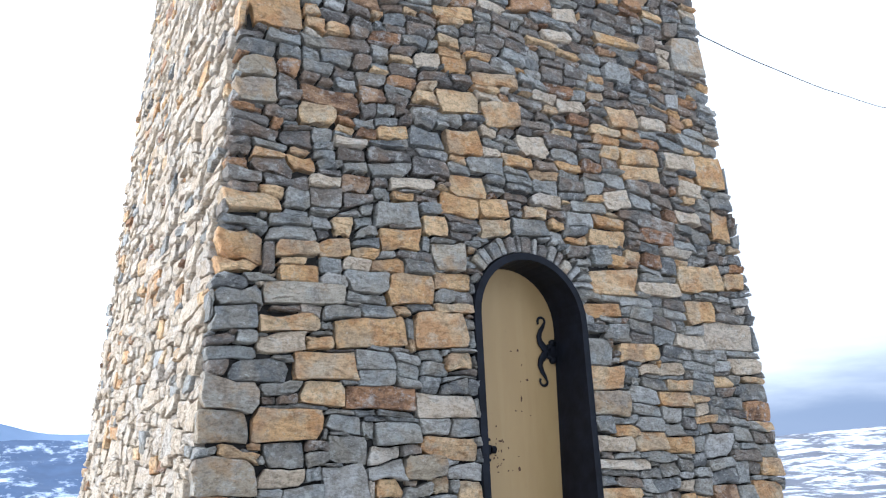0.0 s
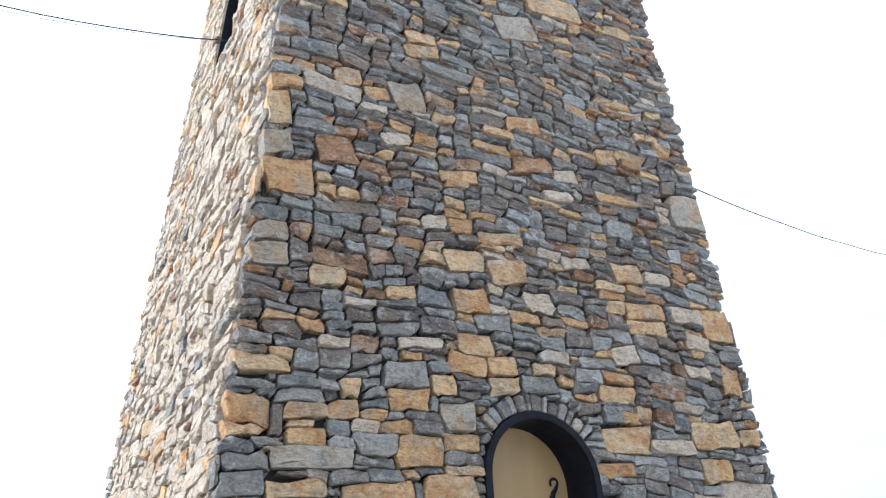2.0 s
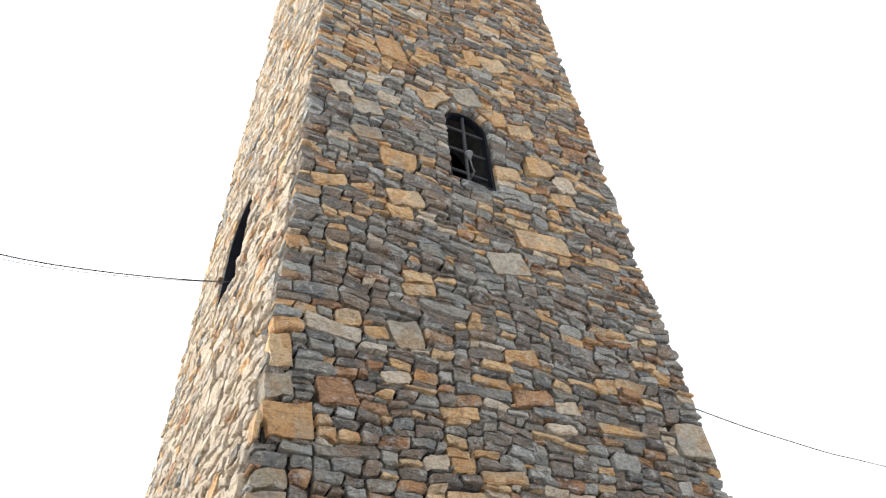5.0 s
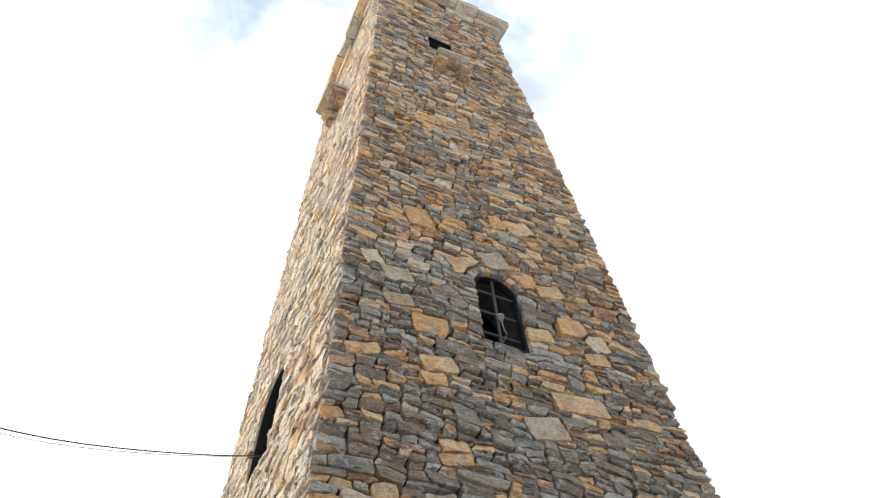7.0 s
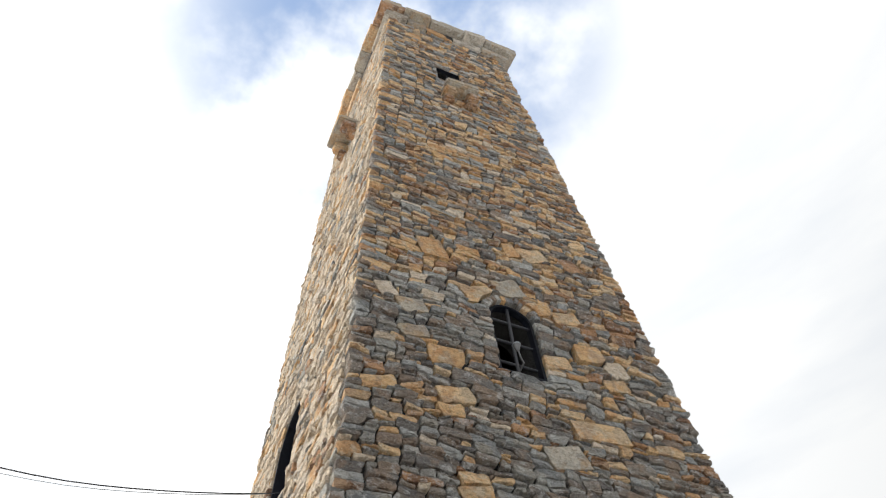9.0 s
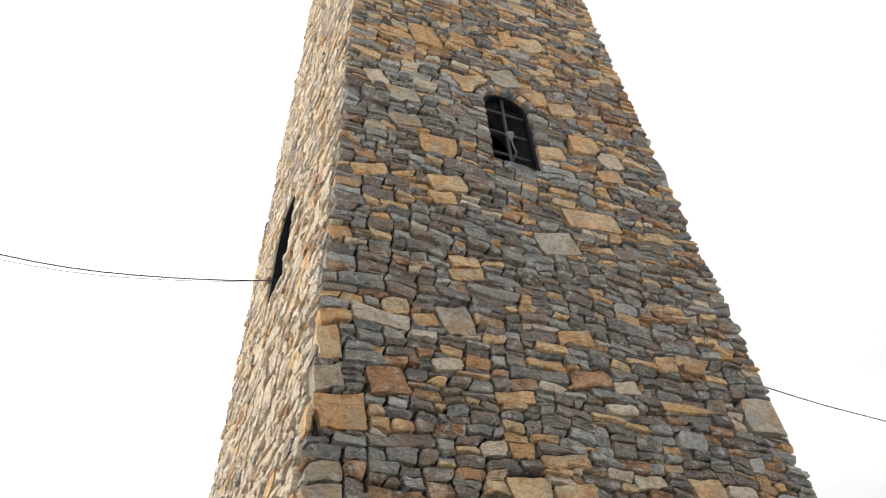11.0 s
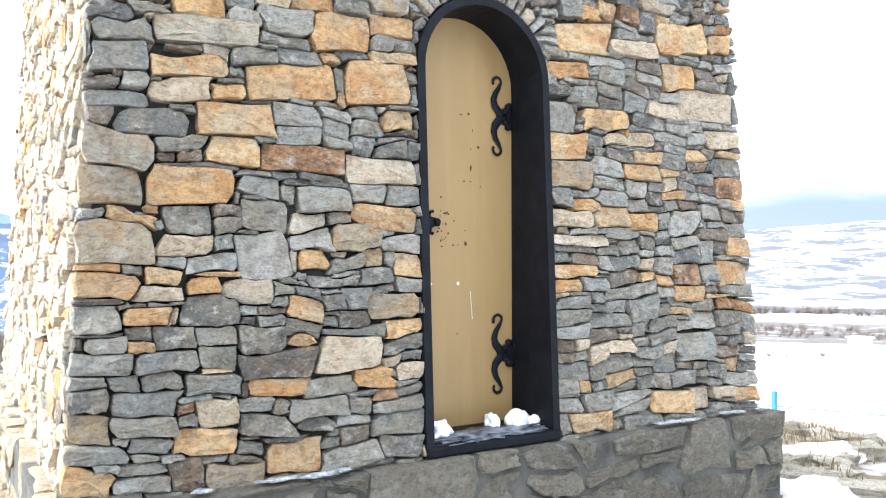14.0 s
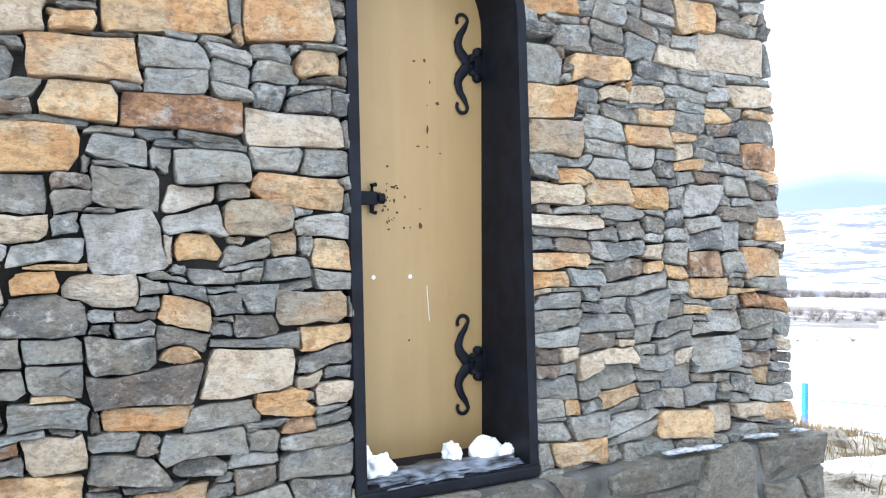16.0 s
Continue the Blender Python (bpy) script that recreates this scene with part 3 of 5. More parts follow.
    for n, (kind, quad) in enumerate(quads):
        if size[n] < 14:
            continue
        ca, cz = mid_a[n], mid_z[n]
        r, c = int((cz - bottom) / res), int((ca - a_min + margin) / res)
        if not (0 <= r < nz and 0 <= c < na) or owner[r, c] != n:
            continue
        qa, qz = sum(p[0] for p in quad) / 4, sum(p[1] for p in quad) / 4
        aims = []
        for i, (p, q) in enumerate(zip(quad, quad[1:] + quad[:1])):
            for f in ((0.0, 0.1, 0.34, 0.62, 0.9) if i % 2 == 0 else (0.0, 0.3, 0.7)):
                f = f + (rng.uniform(-0.07, 0.07) if 0.2 < f < 0.8 else 0.0)
                aims.append((p[0] + f * (q[0] - p[0]) - qa, p[1] + f * (q[1] - p[1]) - qz))
        aims = np.array(aims) * 1.9
        ia = ((ca + aims[:, :1] * steps - a_min + margin) / res).astype(int)
        iz = ((cz + aims[:, 1:] * steps - bottom) / res).astype(int)
        inside = (ia >= 0) & (ia < na) & (iz >= 0) & (iz < nz)
        own = inside & (owner[np.clip(iz, 0, nz - 1), np.clip(ia, 0, na - 1)] == n)
        last = np.where(own.all(axis=1), len(steps) - 1, np.argmin(own, axis=1) - 1)
        reach = steps[np.maximum(last, 0)]
        laid.append((kind, (ca, cz), [(x * k, y * k) for (x, y), k in zip(aims.tolist(), reach.tolist())]))
    return laid


def cleave(stone, rng, share, split):
    """The four corners of a stone; a wide or high place is filled with two or three stones along a slanting joint."""
    kind, a0, z0, a1, z1 = stone
    w, h = a1 - a0, z1 - z0
    quad = [(a0, z0), (a1, z0), (a1, z1), (a0, z1)]
    if h >= 0.095 and rng.random() < split:
        p, q = sorted((rng.uniform(0.15, 0.85), rng.uniform(0.3, 0.7)))
        if rng.random() < 0.5:
            p, q = q, p
        l, r = (a0, z0 + p * h), (a1, z0 + q * h)
        return cleave_side(kind, [quad[0], quad[1], r, l], rng, share) + cleave_side(rng.choices("gdopr", share)[0], [l, r, quad[2], quad[3]], rng, share)
    return cleave_side(kind, quad, rng, share)


def cleave_side(kind, quad, rng, share):
    bl, br, tr, tl = quad
    w, h = br[0] - bl[0], (tl[1] + tr[1] - bl[1] - br[1]) / 2
    if w > 3.2 * h and w > 0.16 and rng.random() < 0.5:
        p = rng.uniform(0.25, 0.75)
        q = p + rng.uniform(-0.5, 0.5) * h / w
        lo = (bl[0] + p * w, bl[1] + p * (br[1] - bl[1]))
        hi = (tl[0] + q * w, tl[1] + q * (tr[1] - tl[1]))
        return [(kind, [bl, lo, hi, tl]), (rng.choices("gdopr", share)[0], [lo, br, tr, hi])]
    return [(kind, quad)]


def stone_shape(at, stone, rng, proud=0.02, joint=0.0019, deep=0.10, edge=0.0032, tip=1.0):
    """Vertices and faces of one split stone on a face, from its middle and outline."""
    kind, (ca, cz), outline = stone
    n = len(outline)
    hw, hh = (max(p[i] for p in outline) - min(p[i] for p in outline) for i in (0, 1))
    small = max(min(hw, hh) / 2, 0.006)
    j = min(joint * rng.uniform(0.5, 1.7), 0.24 * small)
    out = proud * rng.choice((rng.uniform(-0.8, 0.5), rng.uniform(0.2, 1.2), rng.uniform(0.8, 2.2)))
    lx, lz = tip * rng.uniform(-0.012, 0.012), tip * rng.uniform(-0.014, 0.012)
    bulge = rng.uniform(-0.002, 0.006)
    rim = min(edge * rng.choice((0.6, 1.0, 1.5, 2.4)), 0.22 * small)
    verts = []
    for ring in range(4):
        for x, y in outline:
            r = math.hypot(x, y) or 1e-4
            k = max(0.2, 1 - (j * (1.0 + 1.0 * max(0.0, -y / r)) * rng.uniform(0.3, 1.7) + (rim * rng.uniform(0.3, 1.7) if ring == 2 else 0.0)) / r)
            if ring == 3:
                k = rng.uniform(0.40, 0.70)
            if ring == 0:
                k *= 0.96
            d = -deep if ring == 0 else out + lx * x / hw * 2 + lz * y / hh * 2 + (-rim * rng.uniform(0.8, 2.2), rng.uniform(-0.004, 0.002), bulge + rng.uniform(-0.005, 0.004))[ring - 1]
            verts.append(at(ca + x * k, cz + y * k, d))
    verts.append(at(ca + rng.uniform(-0.15, 0.15) * hw, cz + rng.uniform(-0.15, 0.15) * hh, out + bulge))
    faces = []
    for ring in range(3):
        for k in range(n):
            a, b = ring * n + k, ring * n + (k + 1) % n
            faces.append((a, b, b + n, a + n))
    faces += [(3 * n + k, 3 * n + (k + 1) % n, 4 * n) for k in range(n)]
    return verts, faces


def raise_wall(side, stones, rng, parent, near, proud=0.011, tip=0.8):
    """Stones inside near(a, z) become single pieces under parent, all others one joined facing."""
    at, span = face_frame(side)
    mats = STONE_MATS
    V, F, I = [], [], []
    picked = 0
    for s in stones:
        high = s[1][1] > 2.3
        verts, faces = stone_shape(at, s, rng, proud, 0.0056 if high else 0.0024, tip=tip, edge=0.0018 if high else 0.0026)
        idx = STONES[s[0]]
        ma, mz = s[1]
        if near(ma, mz) and picked < 300:
            picked += 1
            mid = at(ma, mz, 0)
            ob = new("stone", mesh_of("stone", [v - mid for v in verts], faces, mats[idx]))
            ob.location = mid
            ob.parent = parent
        else:
            b = len(V)
            V += verts
            F += [tuple(b + i for i in f) for f in faces]
            I += [idx] * len(faces)
    ob = new("stone_facing", mesh_of("stone_facing", V, F, mats, I))
    ob.parent = parent
    tagged(ob, "rubble facing of split grey and ochre stones", kind="stuff")


def arch_loop(x0, x1, z0, spring, steps=14):
    r, c = (x1 - x0) / 2, (x0 + x1) / 2
    return [(x0, z0), (x1, z0)] + [(c + r * math.cos(math.pi * k / steps), spring + r * math.sin(math.pi * k / steps)) for k in range(steps + 1)]


def wall_core(name, side, loops, parent, inset=0.045, thick=0.34, foot=0.0):
    """The mortared core of a face with its openings cut through."""
    at, span = face_frame(side)
    bm = bmesh.new()
    (a0, a1), (b0, b1) = span(foot), span(TOP)
    for pts in [[(a0 + inset, foot), (a1 - inset, foot), (b1 - inset, TOP), (b0 + inset, TOP)]] + loops:
        vs = [bm.verts.new(at(a, z, -inset)) for a, z in pts]
        for k in range(len(vs)):
            bm.edges.new((vs[k], vs[(k + 1) % len(vs)]))
    bmesh.ops.triangle_fill(bm, use_beauty=True, use_dissolve=False, edges=bm.edges[:])
    front = bm.faces[:]
    r = bmesh.ops.extrude_face_region(bm, geom=front)
    back = at(0, 1, -thick) - at(0, 1, 0)
    for v in r["geom"]:
        if isinstance(v, bmesh.types.BMVert):
            v.co += back
    return part(name, bm, MORTAR, parent)


tower = tagged(new("tower"), "tall tapering stone tower of grey slate and ochre rubble", "tower")
DOOR_LOOP = arch_loop(DOOR_X0, DOOR_X1, DOOR_Z0, DOOR_SPRING)
WIN_LOOP = arch_loop(WIN_X0, WIN_X1, WIN_Z0, WIN_SPRING)
HOLE_LOOP = [(HOLE[0], HOLE[2]), (HOLE[1], HOLE[2]), (HOLE[1], HOLE[3]), (HOLE[0], HOLE[3])]
SLIT_LOOP = arch_loop(-SLIT[1], -SLIT[0], SLIT[2], SLIT[3])
wall_south = wall_core("front_wall", "south", [DOOR_LOOP, WIN_LOOP, HOLE_LOOP], tower)
wall_west = wall_core("side_wall", "west", [SLIT_LOOP], tower)
wall_east = wall_core("side_wall", "east", [], tower)
wall_north = wall_core("back_wall", "north", [], tower)
part("roof_slab", box((X_WEST + BATTER * TOP + 0.1, BATTER * TOP + 0.1, TOP - 0.2), (X_EAST - BATTER * TOP - 0.1, Y_NORTH - BATTER * TOP - 0.1, TOP + 0.05)), MORTAR, tower)


def in_arch(dx, dz, radius, ring, ring_from):
    """Inside an arch and its ring of stones."""
    if dz < 0:
        return False
    return math.hypot(dx, dz) < radius + (ring if math.atan2(dz, abs(dx)) > radians(ring_from) else 0.0)


def south_blocked(a, z):
    if DOOR_X0 <= a <= DOOR_X1 and z < DOOR_SPRING:
        return True
    if in_arch(a - DOOR_C, z - DOOR_SPRING, DOOR_R, 0.095, 38):
        return True
    if WIN_X0 <= a <= WIN_X1 and WIN_Z0 <= z < WIN_SPRING:
        return True
    if in_arch(a - WIN_C, z - WIN_SPRING, WIN_R, 0.090, 14):
        return True
    return HOLE[0] - 0.01 <= a <= HOLE[1] + 0.01 and HOLE[2] - 0.01 <= z <= HOLE[3] + 0.01


def west_blocked(a, z):
    if -SLIT[1] <= a <= -SLIT[0] and SLIT[2] <= z < SLIT[3]:
        return True
    return z >= SLIT[3] and math.hypot(a + (SLIT[0] + SLIT[1]) / 2, z - SLIT[3]) < (SLIT[1] - SLIT[0]) / 2


rng = random.Random(11)
south = lay("south", TOP, rng, south_blocked, FOOT_WEST + DOOR_WEST_LOW + DOOR_WEST_HIGH + DOOR_EAST_LOW + DOOR_EAST_HIGH + OVER_DOOR + MIDDLE_WEST + MIDDLE_EAST + HIGH + TOP_WINDOW, share=(0.73, 0.15, 0.06, 0.04, 0.02), fine=lambda a, z: a > 0.6 or z > 2.7)
# the west wall's sunlit brightness is partly put into its pale stones
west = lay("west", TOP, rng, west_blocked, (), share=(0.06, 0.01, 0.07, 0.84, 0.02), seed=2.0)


def weathered(stones, rng, above, turns):
    """Higher up more of the stones are golden or rusty."""
    out = []
    for kind, middle, outline in stones:
        if middle[1] > above:
            kind = rng.choices(*turns[kind])[0] if kind in turns else kind
        out.append((kind, middle, outline))
    return out


rng_w = random.Random(8)
south = weathered(south, rng_w, 2.4, {"g": ("gdor", (0.50, 0.30, 0.13, 0.07))})
south = weathered(south, rng_w, 6.4, {"g": ("gdopr", (0.42, 0.10, 0.32, 0.08, 0.08)), "d": ("dgor", (0.55, 0.15, 0.18, 0.12))})
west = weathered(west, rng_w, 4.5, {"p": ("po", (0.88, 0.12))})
east = lay("east", TOP, rng, lambda a, z: False, (), cell=0.03, seed=3.0)
north = lay("north", TOP, rng, lambda a, z: False, (), cell=0.03, seed=4.0)


def voussoirs(c, spring, r0, r1, a_from, a_to, count, parent, rng):
    """Thin stones set on edge round an arch."""
    at, _ = face_frame("south")
    angles = [a_from + (a_to - a_from) * (k + (rng.uniform(-0.3, 0.3) if 0 < k < count else 0)) / count for k in range(count + 1)]
    for k in range(count):
        t0, t1 = radians(angles[k] + 0.8), radians(angles[k + 1] - 0.8)
        rr, out = r1 + rng.uniform(-0.03, 0.012), rng.uniform(0.004, 0.022)
        pts = [(r0, t0), (r0, t1), (rr * 0.98, t1), (rr, (t0 + t1) / 2), (rr * 0.97, t0)]
        V = []
        for d, inset in ((-0.08, 0), (out - 0.008, 0), (out, 0.005)):
            mr, mt = (r0 + rr) / 2, (t0 + t1) / 2
            for r, t in pts:
                r2, t2 = r + (mr - r) * inset * 12, t + (mt - t) * inset * 30
                V.append(at(c + r2 * math.cos(t2), spring + r2 * math.sin(t2), d + rng.uniform(-0.002, 0.002)))
        F = [(q * 5 + i, q * 5 + (i + 1) % 5, q * 5 + 5 + (i + 1) % 5, q * 5 + 5 + i) for q in range(2) for i in range(5)] + [(10, 11, 12, 13, 14)]
        mat = rng.choice((GREY, DARK, DARK, GREY, TAN, OCHRE)) if parent is wall_south else GREY
        ob = new("arch_stone", mesh_of("arch_stone", V, F, mat))
        ob.parent = parent


voussoirs(DOOR_C, DOOR_SPRING, DOOR_R + 0.012, DOOR_R + 0.10, 39, 141, 13, wall_south, rng)
voussoirs(WIN_C, WIN_SPRING, WIN_R + 0.008, WIN_R + 0.09, 15, 165, 11, wall_south, rng)


# ---- plinth ----
def build_plinth():
    o = 0.045
    lo, hi = (X_WEST - o, -o, -0.5), (X_EAST + o, Y_NORTH + o, PLINTH_TOP - 0.02)
    plinth = part("plinth", box(lo, hi, 0.02), PLINTH_MORTAR, tower, "low plinth of large dark mortared stones")
    rng = random.Random(5)
    for side, a0, a1 in (("south", lo[0], hi[0]), ("east", lo[1], hi[1]), ("west", -hi[1], -lo[1]), ("north", -hi[0], -lo[0])):
        def at(a, z, d, side=side):
            return {"south": Vector((a, lo[1] - d, z)), "east": Vector((hi[0] + d, a, z)), "west": Vector((lo[0] - d, -a, z)), "north": Vector((-a, hi[1] + d, z))}[side]
        laid = lay(side, PLINTH_TOP, rng, lambda a, z: False, (), -0.36, 0.048, (at, lambda z: (a0, a1)), (1, 0, 0, 0, 0), 7.0, 0.08, 0.6, 0.5)
        for st in laid:
            verts, faces = stone_shape(at, st, rng, 0.016, 0.005, 0.12, 0.008)
            # lighter tan on the west side puts some of the sunlight into the colour
            ob = new("plinth_stone", mesh_of("plinth_stone", verts, faces, TAN if side == "west" else PLINTH))
            ob.parent = plinth
    return plinth


plinth = build_plinth()


# ---- cornice and corbels at the top ----
def build_cornice():
    rng = random.Random(8)
    z = TOP - 0.02
    x0, x1 = X_WEST + BATTER * z, X_EAST - BATTER * z
    y0, y1 = BATTER * z, Y_NORTH - BATTER * z
    cornice = part("cornice", box((x0 - 0.04, y0 - 0.04, z), (x1 + 0.04, y1 + 0.04, z + 0.42), 0.01), MORTAR, tower, "projecting cornice of weathered stone slabs")
    for out, zz, h in ((0.07, z - 0.01, 0.15), (0.18, z + 0.15, 0.13), (0.13, z + 0.29, 0.14)):
        for side, a0, a1 in (("south", x0 - out, x1 + out), ("north", x0 - out, x1 + out), ("west", y0 - out, y1 + out), ("east", y0 - out, y1 + out)):
            a = a0
            while a < a1 - 0.02:
                w = rng.uniform(0.28, 0.70)
                if a1 - a - w < 0.2:
                    w = a1 - a
                e, top = out + rng.uniform(-0.03, 0.03), zz + h + rng.uniform(-0.015, 0.02)
                p, q = a + 0.003, a + w - 0.003
                lo, hi = {"south": ((p, y0 - e, zz), (q, y0 + 0.2, top)), "north": ((p, y1 - 0.2, zz), (q, y1 + e, top)), "west": ((x0 - e, p, zz), (x0 + 0.2, q, top)), "east": ((x1 - 0.2, p, zz), (x1 + e, q, top))}[side]
                bm = box(lo, hi, 0.018)
                for v in bm.verts:
                    v.co += 0.030 * noise.noise_vector(v.co * 4) + 0.012 * noise.noise_vector(v.co * 11)
                part("cornice_stone", bm, rng.choice((ROCK, TAN, RUST, OCHRE, TAN)), cornice)
                a += w


build_cornice()


def build_corbel(side, a, z, width, reach):
    """A little stone balcony slab on brackets under an opening."""
    at, _ = face_frame(side)
    corbel = new("corbel_balcony")
    corbel.parent = tower
    tagged(corbel, "projecting stone hood carried on brackets")

    def block(name, a0, a1, z0, z1, d, mat, seed):
        bm = bmesh.new()
        vs = [bm.verts.new(at(p, q, r)) for r in (-0.1, d) for q in (z0, z1) for p in (a0, a1)]
        for f in ((0, 1, 3, 2), (4, 5, 7, 6), (0, 1, 5, 4), (2, 3, 7, 6), (0, 2, 6, 4), (1, 3, 7, 5)):
            bm.faces.new([vs[i] for i in f])
        bmesh.ops.bevel(bm, geom=bm.edges[:], offset=0.02, segments=2, affect="EDGES")
        for v in bm.verts:
            v.co += 0.018 * noise.noise_vector(v.co * 5 + Vector((seed, 0, 0)))
        part(name, bm, mat, corbel)
    block("slab", a - width / 2, a + width / 2, z - 0.12, z, reach, TAN, 1)
    for k, s in enumerate((-1, 1)):
        c = a + s * width * 0.34
        block("bracket", c - 0.08, c + 0.08, z - 0.27, z - 0.12, reach * 0.72, RUST if k else OCHRE, 5 + k)
        block("bracket", c - 0.07, c + 0.07, z - 0.40, z - 0.27, reach * 0.4, RUST, 8 + k)


# added black box: the shade inside the top opening, put into colour
hole_at = face_frame("south")[0]
bm = bmesh.new()
rim = [[bm.verts.new(hole_at(a, z, d)) for a, z in HOLE_LOOP] for d in (0.0, -0.30)]
for k in range(4):
    bm.faces.new((rim[0][k], rim[0][(k + 1) % 4], rim[1][(k + 1) % 4], rim[1][k]))
bm.faces.new(rim[1])
recess = part("loophole_shade", bm, BLACK, tower, "black recess standing for the shade inside the small top opening")
build_corbel("south", 0.31, 11.14, 0.46, 0.21)
build_corbel("west", -1.70, 11.50, 0.5, 0.27)


# ---- door ----
def arch_band(x0, x1, z0, spring, inner, y0, y1, closed_foot=True, steps=20):
    """An arched frame of a flat band, between two depths."""
    outer = arch_loop(x0, x1, z0, spring, steps)
    inn = arch_loop(x0 + inner, x1 - inner, z0 + (inner if closed_foot else 0), spring, steps)
    bm = bmesh.new()
    ring = [[bm.verts.new((x, y(z), z)) for x, z in loop] for loop in (outer, inn) for y in (y0, y1)]
    n = len(outer)
    for k in range(n):
        m = (k + 1) % n
        for a, b in ((0, 1), (1, 3), (3, 2), (2, 0)):
            bm.faces.new((ring[a][k], ring[a][m], ring[b][m], ring[b][k]))
    return bm


LEAF_Y = 0.30
door = tagged(new("door"), "closed arched sand-painted steel door in a black frame")
door.parent = tower
part("frame", arch_band(DOOR_X0 - 0.006, DOOR_X1 + 0.006, DOOR_Z0 - 0.014, DOOR_SPRING, 0.034, lambda z: BATTER * z - 0.022, lambda z: BATTER * z + 0.05), BLACK, door, "black painted steel arch frame")
part("lining", arch_band(DOOR_X0 + 0.002, DOOR_X1 - 0.002, DOOR_Z0 - 0.02, DOOR_SPRING, 0.024, lambda z: BATTER * z + 0.045, lambda z: LEAF_Y + 0.05), BLACK, door, "deep black door lining")
bm = bmesh.new()
loop = arch_loop(DOOR_X0 + 0.02, DOOR_X1 - 0.02, DOOR_Z0 + 0.0, DOOR_SPRING, 24)
f = bm.faces.new([bm.verts.new((x, LEAF_Y, z)) for x, z in loop])
r = bmesh.ops.extrude_face_region(bm, geom=[f])
for v in r["geom"]:
    if isinstance(v, bmesh.types.BMVert):
        v.co.y += 0.04
leaf = part("leaf", bm, DOOR, door, "sand-coloured painted steel leaf with rust specks")
part("threshold", box((DOOR_X0 - 0.004, -0.004, DOOR_Z0 - 0.022), (DOOR_X1 + 0.004, LEAF_Y, DOOR_Z0 + 0.016), 0.008), BLACK, door, "black steel threshold with ice")


def curl(c, r, a0, a1, steps=10):
    return [(c[0] + r * math.cos(radians(a0 + (a1 - a0) * k / steps)), c[1] + r * math.sin(radians(a0 + (a1 - a0) * k / steps))) for k in range(steps + 1)]


def build_hinge(z):
    """A forged strap: two curled arms, a plate with knobs."""
    y, x = LEAF_Y - 0.008, 0.545
    bm = bmesh.new()
    for s in (1, -1):
        pts = [(0.035, 0.0), (0.0, 0.018), (-0.022, 0.045), (-0.028, 0.07), (-0.018, 0.10), (0.0, 0.125), (0.008, 0.142)]
        hook = curl((-0.010, 0.148), 0.022, 0, 215, 10)
        path = [(x + px, y, z + s * pz) for px, pz in pts + hook]
        rad = [0.022, 0.020, 0.018, 0.016, 0.013, 0.010, 0.007] + [0.0065] * len(hook)
        add_tube(bm, path, rad, 8, 0.35, (0, 1, 0))
        add_tube(bm, [(x + 0.05, y - 0.012, z + s * 0.045), (x + 0.05, y + 0.01, z + s * 0.045)], 0.016, 10)
        add_tube(bm, [(x + 0.028, y, z + s * 0.02), (x + 0.05, y, z + s * 0.045)], 0.010, 6)
        bmesh.ops.create_icosphere(bm, subdivisions=2, radius=0.006, matrix=Matrix.Translation((x + 0.02, y - 0.01, z + s * 0.012)))
    add_box(bm, (x + 0.02, y - 0.006, z - 0.038), (x + 0.082, y + 0.006, z + 0.038), 0.004)
    add_tube(bm, [(x + 0.078, y - 0.006, z - 0.05), (x + 0.078, y - 0.006, z + 0.05)], 0.009, 8)
    return part("hinge", bm, BLACK, door, "forged black strap hinge with curled ends", True)


build_hinge(1.935)
build_hinge(0.893)
latch = part("latch", box((0.085, LEAF_Y - 0.03, 1.438), (0.205, LEAF_Y, 1.482), 0.006), BLACK, door, "black sliding latch")
bm = tube([(0.205, LEAF_Y - 0.02, 1.46), (0.228, LEAF_Y - 0.02, 1.46)], 0.018, 10)
for s in (-1, 1):
    add_tube(bm, [(0.19, LEAF_Y - 0.014, 1.46 + s * 0.02), (0.19, LEAF_Y - 0.014, 1.46 + s * 0.043), (0.205, LEAF_Y - 0.014, 1.46 + s * 0.046)], 0.008, 6)
part("latch_knob", bm, BLACK, latch)


def specks():
    """Chips of rust, two pale dabs and a scratch in the paint."""
    rng = random.Random(4)
    bm = bmesh.new()

    def blot(x, z, rx, rz, y):
        n = 7
        vs = [bm.verts.new((x + rx * rng.uniform(0.5, 1.2) * math.cos(k * math.tau / n), y, z + rz * rng.uniform(0.5, 1.2) * math.sin(k * math.tau / n))) for k in range(n)]
        bm.faces.new(vs)
    for k in range(26):
        blot(0.22 + abs(rng.gauss(0, 0.06)), 1.455 + rng.gauss(0, 0.055), rng.uniform(0.002, 0.007), rng.uniform(0.002, 0.006), LEAF_Y - 0.0022)
    for x, z, rx, rz in ((0.372, 1.372, 0.009, 0.013), (0.40, 1.70, 0.006, 0.016), (0.39, 1.93, 0.008, 0.007), (0.35, 1.925, 0.012, 0.003), (0.44, 1.79, 0.010, 0.007), (0.31, 1.366, 0.005, 0.004), (0.335, 1.367, 0.004, 0.004), (0.365, 1.64, 0.010, 0.003), (0.40, 1.64, 0.006, 0.003), (0.41, 1.86, 0.004, 0.008), (0.45, 1.62, 0.004, 0.003), (0.27, 1.50, 0.012, 0.006), (0.40, 1.78, 0.003, 0.004), (0.33, 0.99, 0.005, 0.004)):
        blot(x, z, rx, rz, LEAF_Y - 0.0022)
    tagged(part("rust_specks", bm, RUSTY, leaf, "dark rust chips round the latch"), kind="stuff")


